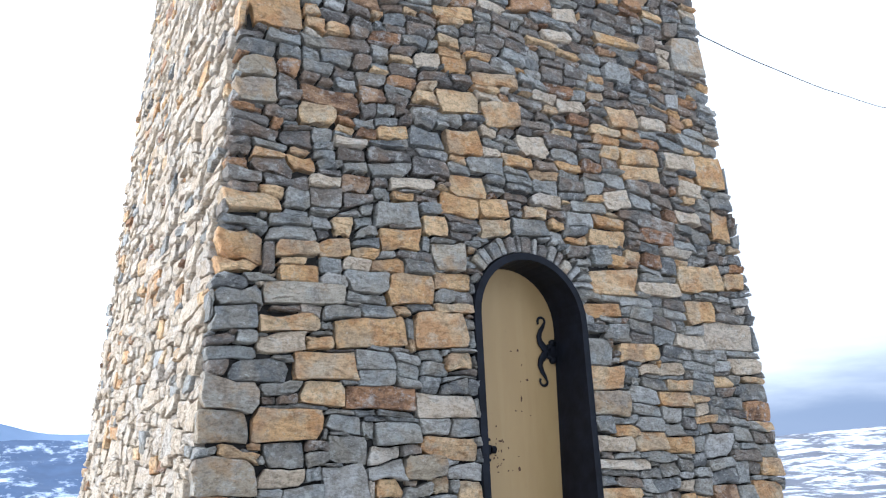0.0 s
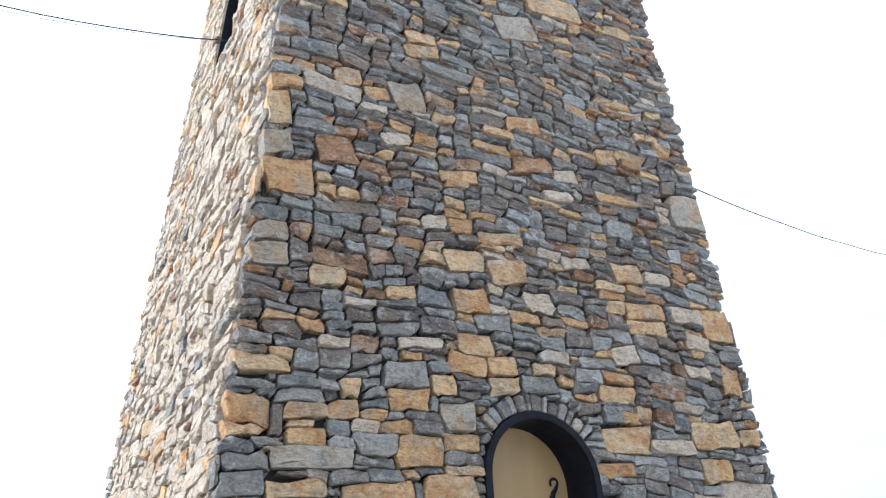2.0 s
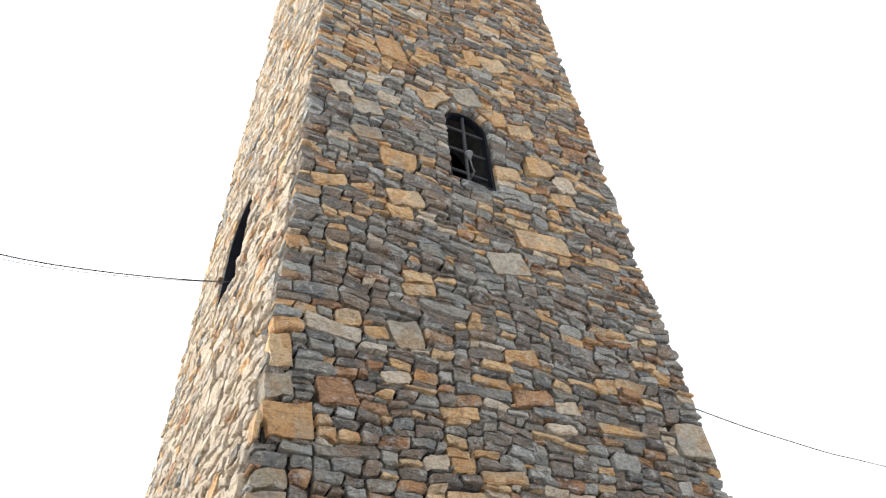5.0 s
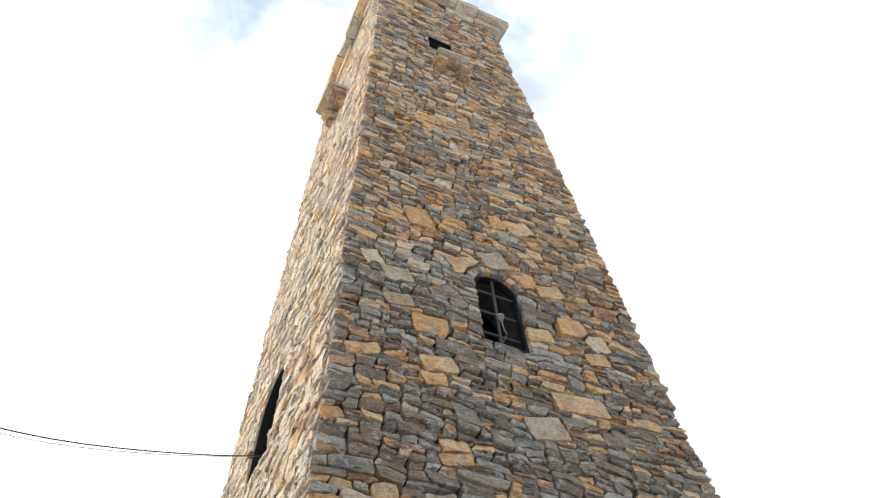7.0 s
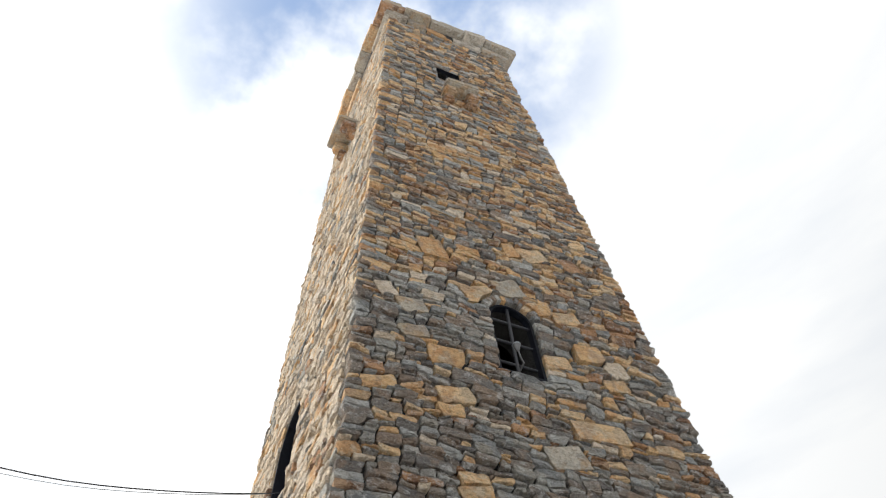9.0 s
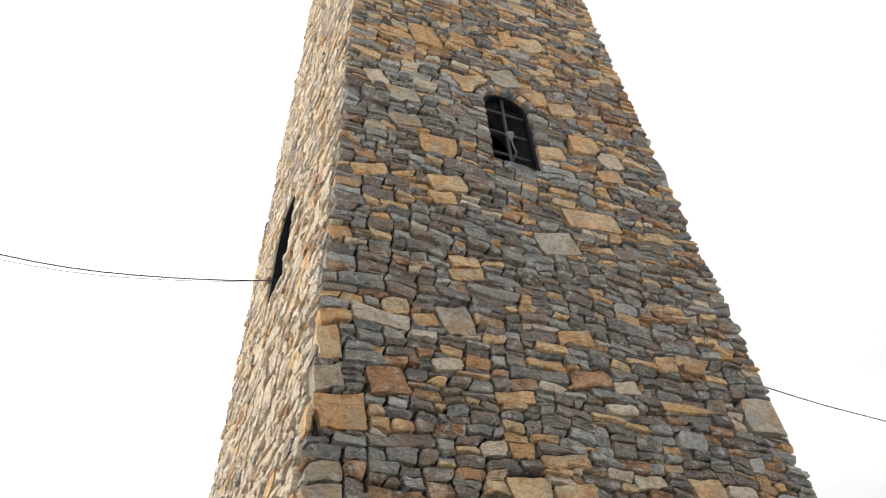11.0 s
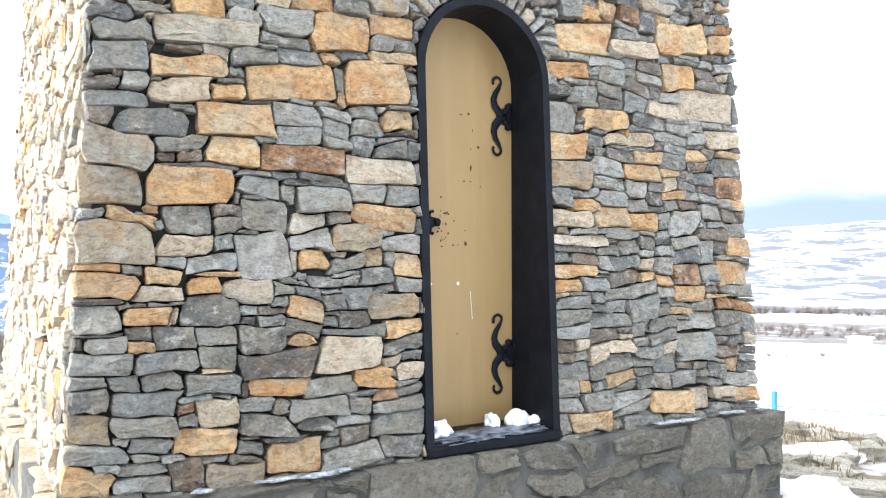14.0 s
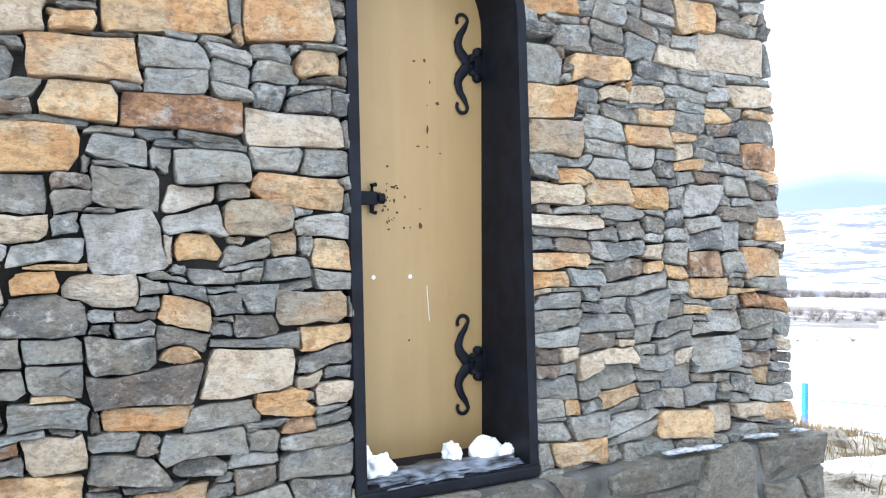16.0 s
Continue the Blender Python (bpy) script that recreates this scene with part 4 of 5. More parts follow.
specks()
for x in (0.20, 0.334):
    part("paint_dab", tube([(x, LEAF_Y - 0.003, 1.203), (x, LEAF_Y + 0.002, 1.203)], 0.0075, 8), WHITE_PAINT, leaf, "small white paint dab")
part("scratch", tube([(0.398, LEAF_Y, 1.17), (0.402, LEAF_Y - 0.001, 1.11), (0.408, LEAF_Y, 1.05)], 0.0016, 5), WHITE_PAINT, leaf, "fine pale scratch")

# ---- windows of the tower ----
window = tagged(new("window"), "arched unglazed window with a black iron grille")
window.parent = tower
wy = BATTER * 6.1 + 0.07
bm = tube([(WIN_C, wy, WIN_Z0), (WIN_C, wy, WIN_SPRING + WIN_R)], 0.014, 8)
part("bar", bm, IRON, window)
for z in (5.82, 6.06, 6.30):
    part("bar", tube([(WIN_X0 - 0.02, wy + 0.006, z), (WIN_X1 + 0.02, wy + 0.006, z)], 0.012, 8), IRON, window)
part("frame", arch_band(WIN_X0, WIN_X1, WIN_Z0, WIN_SPRING, 0.022, lambda z: BATTER * z + 0.03, lambda z: BATTER * z + 0.09, True, 16), BLACK, window, "black iron frame")

slit = tagged(new("window"), "narrow arched side window with black grille")
slit.parent = tower
sx = X_WEST + BATTER * 5.8 + 0.09
for y in (SLIT[0] + 0.12, SLIT[1] - 0.12):
    part("bar", tube([(sx, y, SLIT[2]), (sx, y, SLIT[3] + 0.15)], 0.012, 6), BLACK, slit)
for z in (5.55, 5.85):
    part("bar", tube([(sx, SLIT[0], z), (sx, SLIT[1], z)], 0.012, 6), BLACK, slit)
# added black lining: its colour stands for shade on the sunlit jambs
bm = bmesh.new()
at_w, _ = face_frame("west")
loops_w = [[bm.verts.new(at_w(a, z, d)) for a, z in arch_loop(-SLIT[1] + q, -SLIT[0] - q, SLIT[2] + q, SLIT[3], 12)] for q, d in ((0.0, -0.012), (0.03, -0.012), (0.03, -0.36), (0.0, -0.36))]
for p, q in ((0, 1), (1, 2), (2, 3)):
    n = len(loops_w[p])
    for k in range(n):
        bm.faces.new((loops_w[p][k], loops_w[p][(k + 1) % n], loops_w[q][(k + 1) % n], loops_w[q][k]))
part("lining", bm, BLACK, slit, "added black lining standing for shade on the jambs")
part("bar", tube([(0.26, BATTER * 12 + 0.06, 11.70), (0.26, BATTER * 12 + 0.06, 12.02)], 0.012, 6), BLACK, tower)


def build_lamp():
    lamp = tagged(new("flood_lamp"), "small grey floodlight on a bent arm at the window grille", "lamp")
    x, z, y = 0.258, 5.845, BATTER * 5.9 - 0.06
    part("arm", tube([(0.30, wy, 5.70), (0.295, wy - 0.05, 5.67), (0.29, y, 5.69), (0.272, y, 5.74), (0.264, y, 5.80)], 0.006, 6), LAMP_GREY, lamp, "thin pale bracket")
    bm = bmesh.new()
    prof = [(0.008, -0.045), (0.015, -0.037), (0.022, -0.012), (0.028, 0.010), (0.030, 0.018)]
    rings = [[bm.verts.new((x + r * math.cos(k * math.tau / 14), y + r * math.sin(k * math.tau / 14), z + h)) for k in range(14)] for r, h in prof]
    for a, b in zip(rings, rings[1:]):
        for k in range(14):
            bm.faces.new((a[k], a[(k + 1) % 14], b[(k + 1) % 14], b[k]))
    bm.faces.new(rings[0][::-1])
    part("housing", bm, LAMP_GREY, lamp, "", True)
    bm = tube([(x, y, z + 0.015), (x, y, z + 0.022)], 0.0315, 14)
    part("rim", bm, GREY_PAINT, lamp)


build_lamp()


# ---- ground ----
def smooth(a, b, x):
    t = min(max((x - a) / (b - a), 0.0), 1.0)
    return t * t * (3 - 2 * t)


WEST_PROFILE = [(0, 0.0), (5, -0.12), (8, -0.75), (21.5, -4.2), (40, -5.6), (60, -6.5), (150, -13.0), (400, -75.0), (900, -150.0), (4600, -260.0)]
EAST_PROFILE = [(0, 0.0), (3.8, -0.08), (5.5, -0.5), (12.6, -2.3), (26, -3.7), (60, -6.3), (150, -11.8), (400, -24.0), (900, -46.0), (4600, -200.0)]


def ground_z(x, y):
    dx, dy = x - 0.3, y - 1.5
    r, az = math.hypot(dx, dy), math.degrees(math.atan2(dx, dy))
    k = smooth(10, 40, az) * (1 - smooth(110, 170, az)) if az > 0 else 0.0
    w = [p[0] for p in WEST_PROFILE]
    z = (1 - k) * float(np.interp(r, w, [p[1] for p in WEST_PROFILE])) + k * float(np.interp(r, [p[0] for p in EAST_PROFILE], [p[1] for p in EAST_PROFILE]))
    z += smooth(4, 30, r) * (0.25 * noise.noise(Vector((x * 0.15, y * 0.15, 2.0))) + min(r * 0.006, 9.0) * noise.noise(Vector((x * 0.012, y * 0.012, 4.0))))
    z -= 0.62 * smooth(3.5, 6.2, y) * (1 - smooth(12, 21, r)) * (1 - k)
    z += 0.05 * noise.noise(Vector((x * 0.8, y * 0.8, 0.0)))
    return z


def ground_material():
    m = Mat("snow_field", 0.8)
    snow = m.ramp(m.noise(0.8, 6), [(0.3, (0.78, 0.80, 0.85)), (0.7, (0.90, 0.91, 0.93))])
    brush = m.noise(0.035, 8, 0.68)
    tuft = m.noise(0.5, 6, 0.7)
    far = m.noise(0.012, 9, 0.68, (0.6, 1.0, 1.0))
    away = m.n("ShaderNodeVectorMath")
    away.operation = "LENGTH"
    m.link(m.co, away.inputs[0])
    reach = away.outputs["Value"]
    c = m.mix(m.add(m.step(m.add(brush, m.add(tuft, 0.25, "MULTIPLY")), 0.60, 0.70, 0.85), m.step(reach, 55, 110), "MULTIPLY"), snow, (0.15, 0.14, 0.145))
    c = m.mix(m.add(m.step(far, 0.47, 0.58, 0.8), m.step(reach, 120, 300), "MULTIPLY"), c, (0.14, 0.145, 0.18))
    sep = m.n("ShaderNodeSeparateXYZ")
    m.link(m.co, sep.inputs[0])
    east = m.step(sep.outputs[0], 50, 80)
    wavy = m.add(reach, m.add(m.add(m.noise(0.02, 6, 0.6), -0.5), 160.0, "MULTIPLY"))
    band = m.add(m.step(wavy, 95, 125), m.step(wavy, 300, 240), "MULTIPLY")
    band = m.add(m.add(band, m.step(m.noise(0.09, 8, 0.72), 0.34, 0.46, 0.95), "MULTIPLY"), east, "MULTIPLY")
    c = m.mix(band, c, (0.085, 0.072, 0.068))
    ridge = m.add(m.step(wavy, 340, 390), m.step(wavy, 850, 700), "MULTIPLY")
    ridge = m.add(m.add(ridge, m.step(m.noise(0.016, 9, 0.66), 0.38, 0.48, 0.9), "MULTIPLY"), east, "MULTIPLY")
    c = m.mix(ridge, c, (0.060, 0.068, 0.092))
    rag = m.add(m.add(m.noise(0.06, 6), -0.5), 40.0, "MULTIPLY")
    litter = m.add(m.step(m.add(sep.outputs[1], rag), 34, 42), m.step(m.add(sep.outputs[0], rag), 42, 30), "MULTIPLY")
    litter = m.add(litter, m.step(m.noise(0.25, 6, 0.7), 0.68, 0.50), "MULTIPLY")
    c = m.mix(litter, c, m.ramp(m.noise(0.4, 6), [(0.3, (0.085, 0.066, 0.055)), (0.7, (0.15, 0.12, 0.10))]))
    # bare trodden earth and dead grass round the tower, with rests of snow
    hem = m.add(reach, m.add(m.noise(0.5, 5), 6.0, "MULTIPLY"))
    bare = m.add(m.step(hem, 11.5, 9.0), m.step(m.noise(0.9, 6, 0.62), 0.60, 0.52), "MULTIPLY")
    earth = m.ramp(m.noise(4.0, 8, 0.7), [(0.3, (0.075, 0.058, 0.040)), (0.5, (0.15, 0.115, 0.070)), (0.7, (0.26, 0.20, 0.12))])
    c = m.mix(bare, c, earth)
    m.colour(c)
    m.bump(m.noise(3, 6), 0.5, 0.05)
    return m.m


def build_ground():
    radii = [0.0]
    r = 0.5
    while r < 4600:
        radii.append(r)
        r *= 1.09 if r > 10 else 1.12
    radii.append(4600)
    n = 220
    V = [(0.3, 1.5, ground_z(0.3, 1.5))]
    for r in radii[1:]:
        for k in range(n):
            x, y = 0.3 + r * math.sin(k * math.tau / n), 1.5 + r * math.cos(k * math.tau / n)
            V.append((x, y, ground_z(x, y)))
    F = [(0, 1 + (k + 1) % n, 1 + k) for k in range(n)]
    for i in range(len(radii) - 2):
        for k in range(n):
            a, b = 1 + i * n + k, 1 + i * n + (k + 1) % n
            F.append((a, b, b + n, a + n))
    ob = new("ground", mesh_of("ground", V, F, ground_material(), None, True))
    tagged(ob, "snow-covered hillside falling away on all sides", "ground", kind="structure")


build_ground()


def mountain_material(name, wood, snow_amount, scale, snow=(0.80, 0.84, 0.92)):
    m = Mat(name, 0.95)
    patch = m.noise(scale, 9, 0.66, (1.0, 0.8, 1.2))
    fold = m.noise(scale * 3.5, 7, 0.70, (1.0, 0.8, 1.2))
    v = m.add(patch, m.add(fold, 0.35, "MULTIPLY"))
    c = m.ramp(m.noise(scale * 2, 5), [(0.3, tuple(q * 0.75 for q in wood)), (0.7, wood)])
    m.colour(m.mix(m.step(v, 0.77 - snow_amount, 0.90 - snow_amount), c, snow))
    return m.m


def build_ridge(name, dist, depth, az0, az1, foot, crest, seed, mat, label, rough=0.35):
    """A range of hills seen far off: a folded sheet rising to a wandering crest."""
    n, rows_n = 160, 26
    V = []
    for j in range(rows_n + 1):
        t = j / rows_n
        for i in range(n + 1):
            az = radians(az0 + (az1 - az0) * i / n)
            r = dist + depth * t
            x, y = r * math.sin(az), r * math.cos(az)
            top = crest(math.degrees(az))
            fold = noise.fractal(Vector((x / (dist * 0.10), y / (dist * 0.10), seed)), 0.9, 2.0, 5)
            el = foot + (top - foot) * t ** 0.8 + rough * fold * math.sin(math.pi * t)
            V.append((x, y, 1.3 + r * math.tan(radians(el))))
    F = [(j * (n + 1) + i, j * (n + 1) + i + 1, (j + 1) * (n + 1) + i + 1, (j + 1) * (n + 1) + i) for j in range(rows_n) for i in range(n)]
    ob = new(name, mesh_of(name, V, F, mat, None, True))
    return tagged(ob, label, "mountain", kind="structure")


def bumps(seed, amp, base, freq=0.25):
    return lambda az: base + amp * noise.noise(Vector((az * freq, seed, 0))) + amp * 0.4 * noise.noise(Vector((az * freq * 3.3, seed, 5)))


# aerial haze is put into these colours: blue, and palest on the far peak
WOODS = mountain_material("hazed_wooded_slope", (0.062, 0.092, 0.150), 0.115, 0.014, (0.46, 0.53, 0.65))
FAR_WOODS = mountain_material("hazed_wooded_ridge", (0.052, 0.092, 0.18), 0.06, 0.009, (0.48, 0.56, 0.70))
HAZE = mountain_material("hazed_far_mountain", (0.22, 0.31, 0.47), -0.3, 0.001)
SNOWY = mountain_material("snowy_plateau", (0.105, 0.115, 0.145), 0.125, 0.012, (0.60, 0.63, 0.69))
build_ridge("backdrop_near_slope", 1500, 700, -75, 14, -7.0, bumps(3, 1.0, -1.2), 1, WOODS, "wooded mountain slope streaked with snow, haze in its blue colour", 0.6)
build_ridge("backdrop_ridge", 2600, 900, -80, 25, -3.0, bumps(7, 0.35, 2.35), 2, FAR_WOODS, "wooded ridge with snow fields, haze in its blue colour", 0.3)
build_ridge("backdrop_far_peak", 4300, 200, -80, 30, 1.0, lambda az: 2.75 + 0.75 * math.exp(-((az + 0.6) / 2.6) ** 2) + 0.3 * noise.noise(Vector((az * 0.2, 1, 1))), 3, HAZE, "far mountain with haze in its pale blue colour", 0.05)
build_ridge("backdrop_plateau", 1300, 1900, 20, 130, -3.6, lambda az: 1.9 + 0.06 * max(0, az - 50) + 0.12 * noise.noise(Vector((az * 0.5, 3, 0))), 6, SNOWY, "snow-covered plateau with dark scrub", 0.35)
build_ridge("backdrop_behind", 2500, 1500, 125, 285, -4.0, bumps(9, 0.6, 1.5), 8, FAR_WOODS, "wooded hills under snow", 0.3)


# ---- things round the tower ----
def rest(x, y):
    return ground_z(x, y)


def build_fence(name, start, way, count, gap, colour, rail_hs, post_h, post_r, bar_gap, bar_r, bar_lo, bar_hi, bar_mat, label, rail_r=0.018):
    """A picket fence: a thing for each bay with its post, rails and bars."""
    start, way = Vector(start), Vector(way).normalized()
    for k in range(count):
        p, q = start + way * gap * k, start + way * gap * (k + 1)
        zp, zq = rest(*p) - 0.05, rest(*q) - 0.05
        bay = tagged(new(name), label, "fence", "bays of the " + name)
        bay.location = (p.x, p.y, zp)
        part("post", box((-post_r, -post_r, -0.2), (post_r, post_r, post_h), post_r * 0.25), colour, bay)
        d = q - p
        for h in rail_hs:
            part("rail", tube([(0, 0, h), (d.x, d.y, h + zq - zp)], rail_r, 6), colour, bay)
        n = int(gap / bar_gap)
        for j in range(1, n):
            t = j / n
            z = (zq - zp) * t
            part("bar", tube([(d.x * t, d.y * t, z + bar_lo), (d.x * t, d.y * t, z + bar_hi * 0.97), (d.x * t, d.y * t, z + bar_hi)], [bar_r, bar_r, bar_r * 0.3], 4), bar_mat, bay)


build_fence("wire_fence", (8.65, 10.97), (0.595, -0.80), 5, 2.45, BLUE, (0.42, 0.90), 1.18, 0.042, 0.115, 0.003, 0.02, 0.46, PALE_BLUE, "bright blue post-and-rail wire fence in snow", 0.011)
build_fence("picket_fence", (-14.5, 21.3), (1.0, 0.09), 8, 2.5, PALE_BLUE, (0.36, 0.98), 1.40, 0.045, 0.25, 0.034, 0.15, 1.54, FADED, "faded blue picket fence with pale pointed bars", 0.05)


def build_sign(x, y):
    z = rest(x, y)
    sign = tagged(new("road_sign"), "triangular red-bordered warning sign on a white post", "sign")
    sign.location = (x, y, z)
    part("post", tube([(0, 0, -0.3), (0.02, 0, 1.2), (0.05, 0, 3.45)], 0.05, 10), WHITE_PAINT, sign)
    turn = Matrix.Rotation(radians(-52), 4, "Z")

    def tri(name, size, y0, y1, mat, lift=0.0):
        bm = bmesh.new()
        base = [(-size / 2, 0), (size / 2, 0), (0, size * 0.87)]
        a = [bm.verts.new(turn @ Vector((px, y0, 2.76 + lift + pz))) for px, pz in base]
        b = [bm.verts.new(turn @ Vector((px, y1, 2.76 + lift + pz))) for px, pz in base]
        bm.faces.new(a)
        bm.faces.new(b[::-1])
        for k in range(3):
            bm.faces.new((a[k], b[k], b[(k + 1) % 3], a[(k + 1) % 3]))
        return part(name, bm, mat, sign)
    tri("border", 0.76, -0.075, -0.06, RED)
    tri("face", 0.56, -0.085, -0.072, WHITE_PAINT, 0.06)
    tri("symbol", 0.26, -0.095, -0.082, BLACK, 0.085)


build_sign(-1.95, 26.6)


def build_booth(x, y):
    z = rest(x, y)
    booth = tagged(new("roadside_booth"), "small white booth with a pale blue door", "booth")
    booth.location = (x, y, z)
    part("body", box((-0.55, -0.55, -0.3), (0.55, 0.55, 2.1), 0.03), WHITE_PAINT, booth)
    part("door", box((-0.40, -0.60, 0.1), (0.35, -0.54, 1.9), 0.01), BOOTH_BLUE, booth)
    part("roof", box((-0.65, -0.65, 2.1), (0.65, 0.65, 2.2), 0.02), WHITE_PAINT, booth)


build_booth(49.8, 28.6)


def build_cable(name, a, b, sag, label, twin=None, thick=0.0046):
    cable = tagged(new(name), label, "cable")
    for off, mat, r in ((0.0, WIRE, thick), (twin or 0.0, GREY_PAINT, 0.0025)):
        pts = []
        for k in range(41):
            t = k / 40
            p = Vector(a).lerp(Vector(b), t)
            wob = 0.03 * noise.noise(Vector((t * 9, off, 0)))
            pts.append((p.x, p.y, p.z - (sag + off) * 4 * t * (1 - t) + wob * math.sin(math.pi * t)))
        part("strand", tube(pts, r, 6), mat, cable)
        if twin is None:
            break


build_cable("overhead_cable", (-0.95, 1.80, 5.445), (-9.2, 1.165, 8.196), 1.47, "thin black overhead cable reaching the side window", 0.06)
build_cable("overhead_cable", (1.70, 1.4, 5.249), (24.0, 9.4, 12.4), 0.60, "thin black overhead cable leaving the tower", thick=0.0066)


def build_rock(x, y, size, seed, lift=0.0, label="flat weathered stone slab lying in snow"):
    rng = random.Random(seed)
    bm = bmesh.new()
    bmesh.ops.create_cube(bm, size=2.0)
    bmesh.ops.subdivide_edges(bm, edges=bm.edges[:], cuts=3, use_grid_fill=True)
    turn = Matrix.Rotation(rng.uniform(0, 6.28), 3, "Z") @ Matrix.Rotation(rng.uniform(-0.14, 0.14), 3, "X")
    for v in bm.verts:
        p = v.co.normalized() * 0.35 + v.co * 0.65
        k = 1 + 0.45 * noise.noise(p * 1.3 + Vector((seed * 5.1, 0, 0))) + 0.22 * noise.noise(p * 3.2 + Vector((0, seed, 0)))
        v.co = turn @ Vector((p.x * size[0] * k, p.y * size[1] * k, p.z * size[2] * k))
    rock = part("rock_slab", bm, ROCK, None)
    rock.location = (x, y, rest(x, y) + lift + size[2] * 0.45)
    tagged(rock, label, "rock", "rock slabs round the tower")


rng_r = random.Random(21)
for k in range(34):
    t = rng_r.random()
    build_rock(2.45 + 2.7 * t + rng_r.gauss(0, 0.12), 0.25 + 1.2 * t + rng_r.gauss(0, 0.28), (rng_r.uniform(0.10, 0.24), rng_r.uniform(0.08, 0.17), rng_r.uniform(0.04, 0.085)), k)
for k in range(24):
    build_rock(-3.4 + 2.1 * rng_r.random(), 4.3 + 1.9 * rng_r.random(), (rng_r.uniform(0.14, 0.34), rng_r.uniform(0.12, 0.22), rng_r.uniform(0.04, 0.08)), 40 + k, rng_r.choice((-0.06, 0.02, 0.08)))


for k, (x, y, a, b, h) in enumerate(((-2.45, 5.0, 0.55, 0.30, 0.10), (-1.75, 5.5, 0.48, 0.34, 0.12), (-3.1, 5.6, 0.5, 0.3, 0.1), (-2.2, 6.1, 0.6, 0.35, 0.12), (-1.6, 4.6, 0.3, 0.22, 0.08))):
    build_rock(x, y, (a, b, h), 90 + k, 0.06)


def build_grass(name, spots, blades, height, spread, mat, label, rng, width=0.004):
    """Tufts of thin bent blades."""
    V, F = [], []
    for x, y in spots:
        z = rest(x, y) - 0.02
        for _ in range(blades):
            a, h = rng.uniform(0, math.tau), height * rng.uniform(0.4, 1.2)
            bx, by = x + rng.gauss(0, spread), y + rng.gauss(0, spread)
            lean = h * rng.uniform(0.2, 0.9)
            dx, dy = math.cos(a), math.sin(a)
            w = width * rng.uniform(0.7, 1.4)
            b = len(V)
            V += [(bx - dy * w, by + dx * w, z), (bx + dy * w, by - dx * w, z), (bx + dx * lean * 0.4 + dy * w * 0.7, by + dy * lean * 0.4 - dx * w * 0.7, z + h * 0.65), (bx + dx * lean * 0.4 - dy * w * 0.7, by + dy * lean * 0.4 + dx * w * 0.7, z + h * 0.65), (bx + dx * lean, by + dy * lean, z + h)]
            F += [(b, b + 1, b + 2, b + 3), (b + 3, b + 2, b + 4)]
    ob = new(name, mesh_of(name, V, F, mat))
    tagged(ob, label, "grass", kind="stuff")


rng_g = random.Random(33)
build_grass("dry_grass", [(3.2 + 3.2 * t + rng_g.gauss(0, 0.25), 1.0 + 1.3 * t + rng_g.gauss(0, 0.4)) for t in [rng_g.random() for _ in range(130)]], 34, 0.17, 0.10, STRAW, "matted dry straw-coloured grass poking through snow", rng_g)
build_grass("snow_weeds", [(8 + 16 * rng_g.random(), 4 + 14 * rng_g.random()) for _ in range(26)], 10, 0.35, 0.12, STRAW, "thin dead weeds standing in snow", rng_g, 0.006)


def build_brush(name, spots, rng, label, high):
    """Leafless scrub: sheaves of thin twigs."""
    V, F = [], []
    for x, y, s in spots:
        z = rest(x, y) - 0.1
        for _ in range(34):
            a, h, reach = rng.uniform(0, math.tau), high * s * rng.uniform(0.25, 1.0), high * s * rng.uniform(0.2, 0.8)
            dx, dy = math.cos(a), math.sin(a)
            for f0, f1, off in ((0.0, 1.0, 0.0), (0.45, 0.95, 0.5)):
                w = 0.022 * s
                p0 = (x + dx * reach * f0, y + dy * reach * f0, z + h * f0)
                p1 = (x + math.cos(a + off) * reach * f1 * (1 + off), y + math.sin(a + off) * reach * f1 * (1 + off), z + h * f1)
                b = len(V)
                V += [(p0[0] - dy * w, p0[1] + dx * w, p0[2]), (p0[0] + dy * w, p0[1] - dx * w, p0[2]), (p1[0] + dy * w * 0.3, p1[1] - dx * w * 0.3, p1[2]), (p1[0] - dy * w * 0.3, p1[1] + dx * w * 0.3, p1[2])]
                F.append((b, b + 1, b + 2, b + 3))
    ob = new(name, mesh_of(name, V, F, TWIG))
    tagged(ob, label, "scrub", kind="stuff")


def ring_spots(rng, count, az0, az1, r0, r1, s0, s1):
    out = []
    for _ in range(count):
        az, r = radians(rng.uniform(az0, az1)), r0 + (r1 - r0) * rng.random() ** 0.8
        out.append((r * math.sin(az), r * math.cos(az), rng.uniform(s0, s1)))
    return out


rng_b = random.Random(3)
build_brush("brown_scrub", ring_spots(rng_b, 3600, -24, 16, 33, 150, 0.3, 1.05), rng_b, "dense leafless brown scrub below the hill", 3.0)
build_brush("scattered_bushes", [(57.0, 41.0, 0.7), (58.6, 40.4, 0.55), (62.2, 39.5, 0.8)] + ring_spots(rng_b, 8, 50, 75, 55, 70, 0.3, 0.6) + ring_spots(rng_b, 600, 40, 85, 140, 185, 0.3, 0.8) + ring_spots(rng_b, 700, 40, 85, 370, 450, 0.7, 2.2), rng_b, "scattered dark bushes on snow slopes", 2.4)


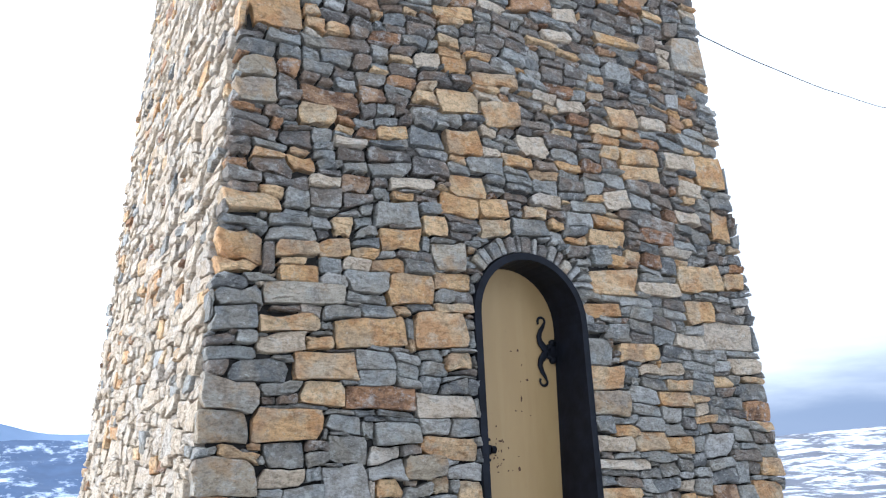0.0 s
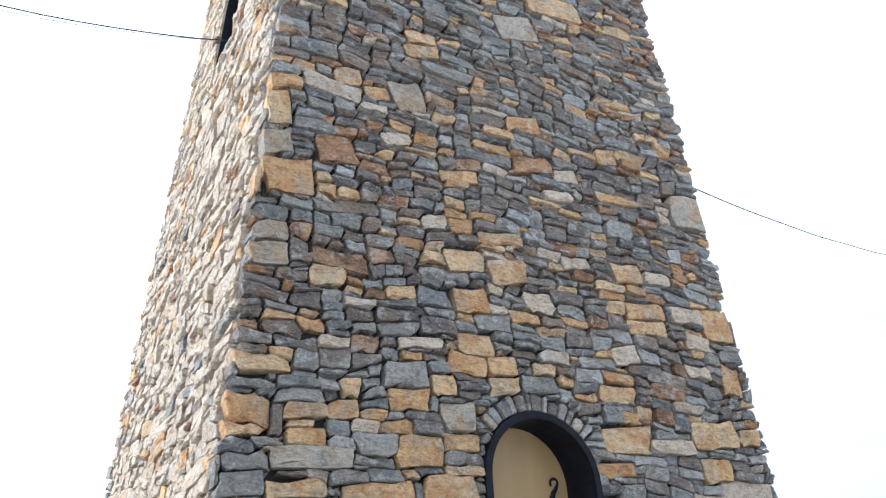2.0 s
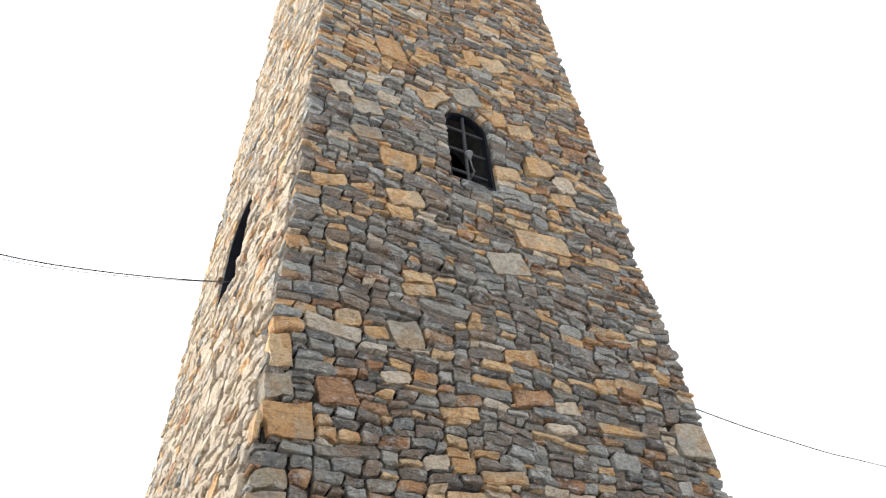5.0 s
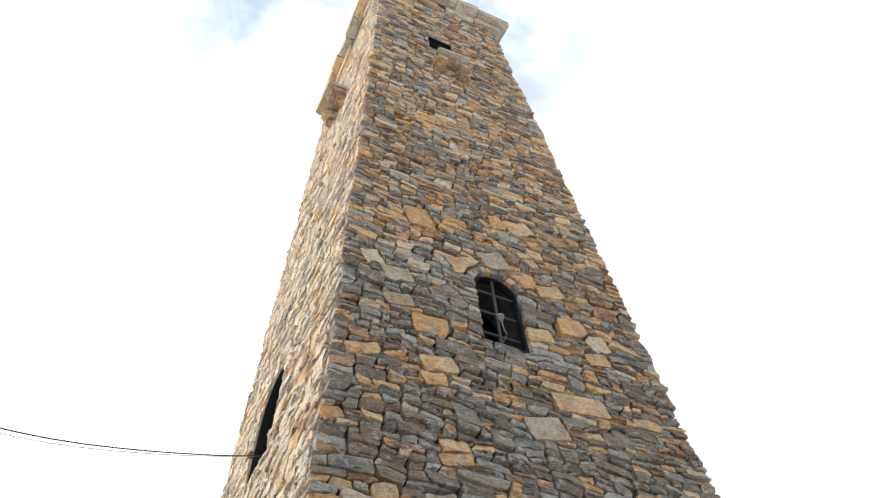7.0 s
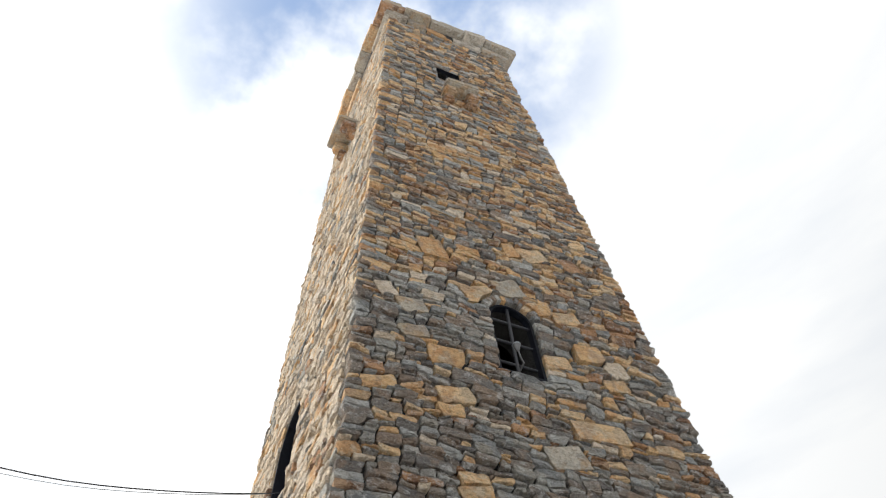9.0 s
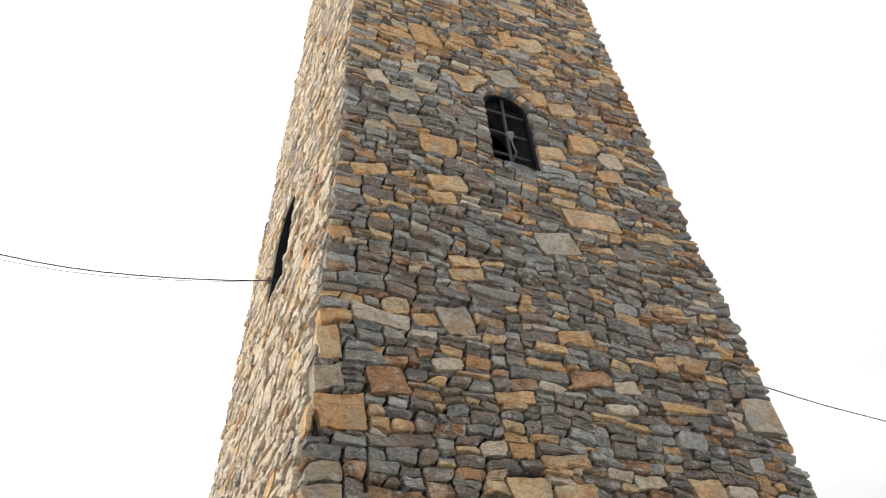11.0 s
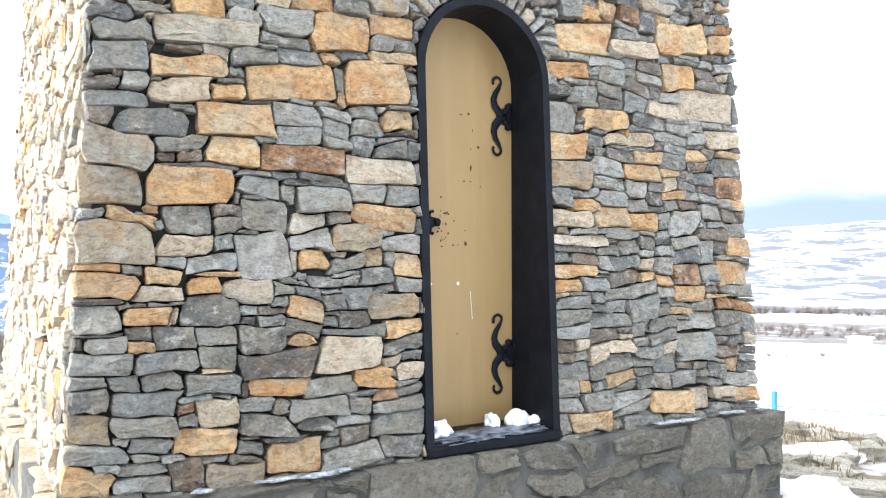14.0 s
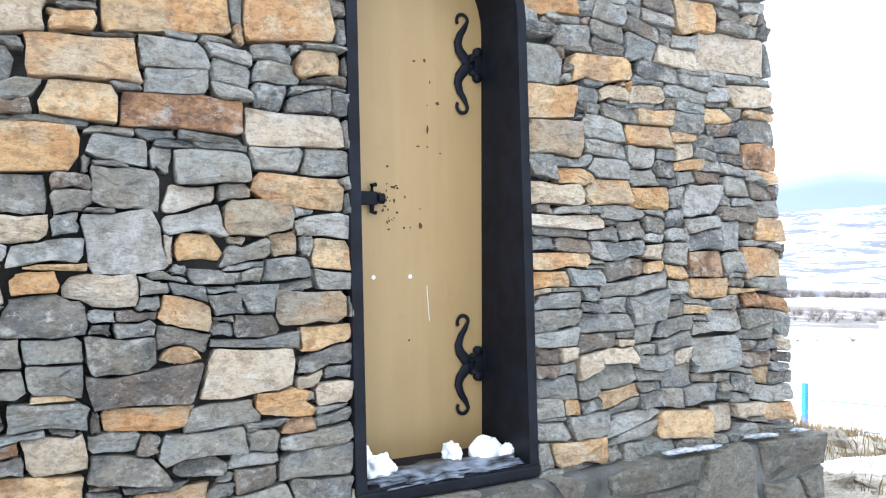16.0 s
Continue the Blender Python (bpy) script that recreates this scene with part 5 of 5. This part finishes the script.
def build_snow(x, y, z, radius, seed, label):
    ob = part("snow_lump", lump(radius, 0.35, seed, 4, 0.30, 2.6), SNOW, None, "", True)
    ob.location = (x, y, z)
    tagged(ob, label, "snow", "snow lumps")


sill = DOOR_Z0 + 0.016
build_snow(0.135, 0.12, sill + 0.025, (0.052, 0.040, 0.046), 1, "lump of white snow on the black door sill")
build_snow(0.10, 0.15, sill + 0.03, (0.028, 0.032, 0.068), 2, "lump of white snow on the black door sill")
build_snow(0.42, 0.17, sill + 0.02, (0.032, 0.036, 0.044), 3, "lump of white snow on the black door sill")
build_snow(0.535, 0.15, sill + 0.025, (0.054, 0.044, 0.050), 4, "lump of white snow on the black door sill")
build_snow(0.60, 0.12, sill + 0.01, (0.03, 0.03, 0.04), 5, "lump of white snow on the black door sill")
build_snow(2.42, 0.10, rest(2.42, 0.1) + 0.04, (0.32, 0.22, 0.13), 7, "rounded snow heap at the foot of the plinth")
build_snow(3.5, 0.75, rest(3.5, 0.75) + 0.03, (0.42, 0.18, 0.09), 8, "snow drift between rock slabs")
ice = part("ice_crust", lump((0.27, 0.085, 0.012), 0.4, 11, 4, 0.8, 6), ICE, None, "", True)
ice.location = (0.33, 0.09, sill + 0.006)
tagged(ice, "thin grey ice crust on the door sill", "ice")
rng_s = random.Random(9)
for k in range(11):
    x = rng_s.choice((rng_s.uniform(0.75, 1.9), rng_s.uniform(1.2, 1.9), rng_s.uniform(-0.9, -0.3)))
    ob = part("frost_patch", lump((rng_s.uniform(0.03, 0.09), 0.022, 0.005), 0.4, 50 + k, 3, 0.9, 6), FROST, None, "", True)
    ob.location = (x, rng_s.uniform(-0.05, -0.02), PLINTH_TOP + 0.004)
    tagged(ob, "thin frosty snow crust on the plinth ledge", "snow", "frost on the plinth")


# ---- the stones, last ----
raise_wall("south", south, rng, wall_south, lambda a, z: z < 2.45)
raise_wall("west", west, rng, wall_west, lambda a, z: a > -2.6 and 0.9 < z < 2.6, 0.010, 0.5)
raise_wall("east", east, rng, wall_east, lambda a, z: False)
raise_wall("north", north, rng, wall_north, lambda a, z: False)
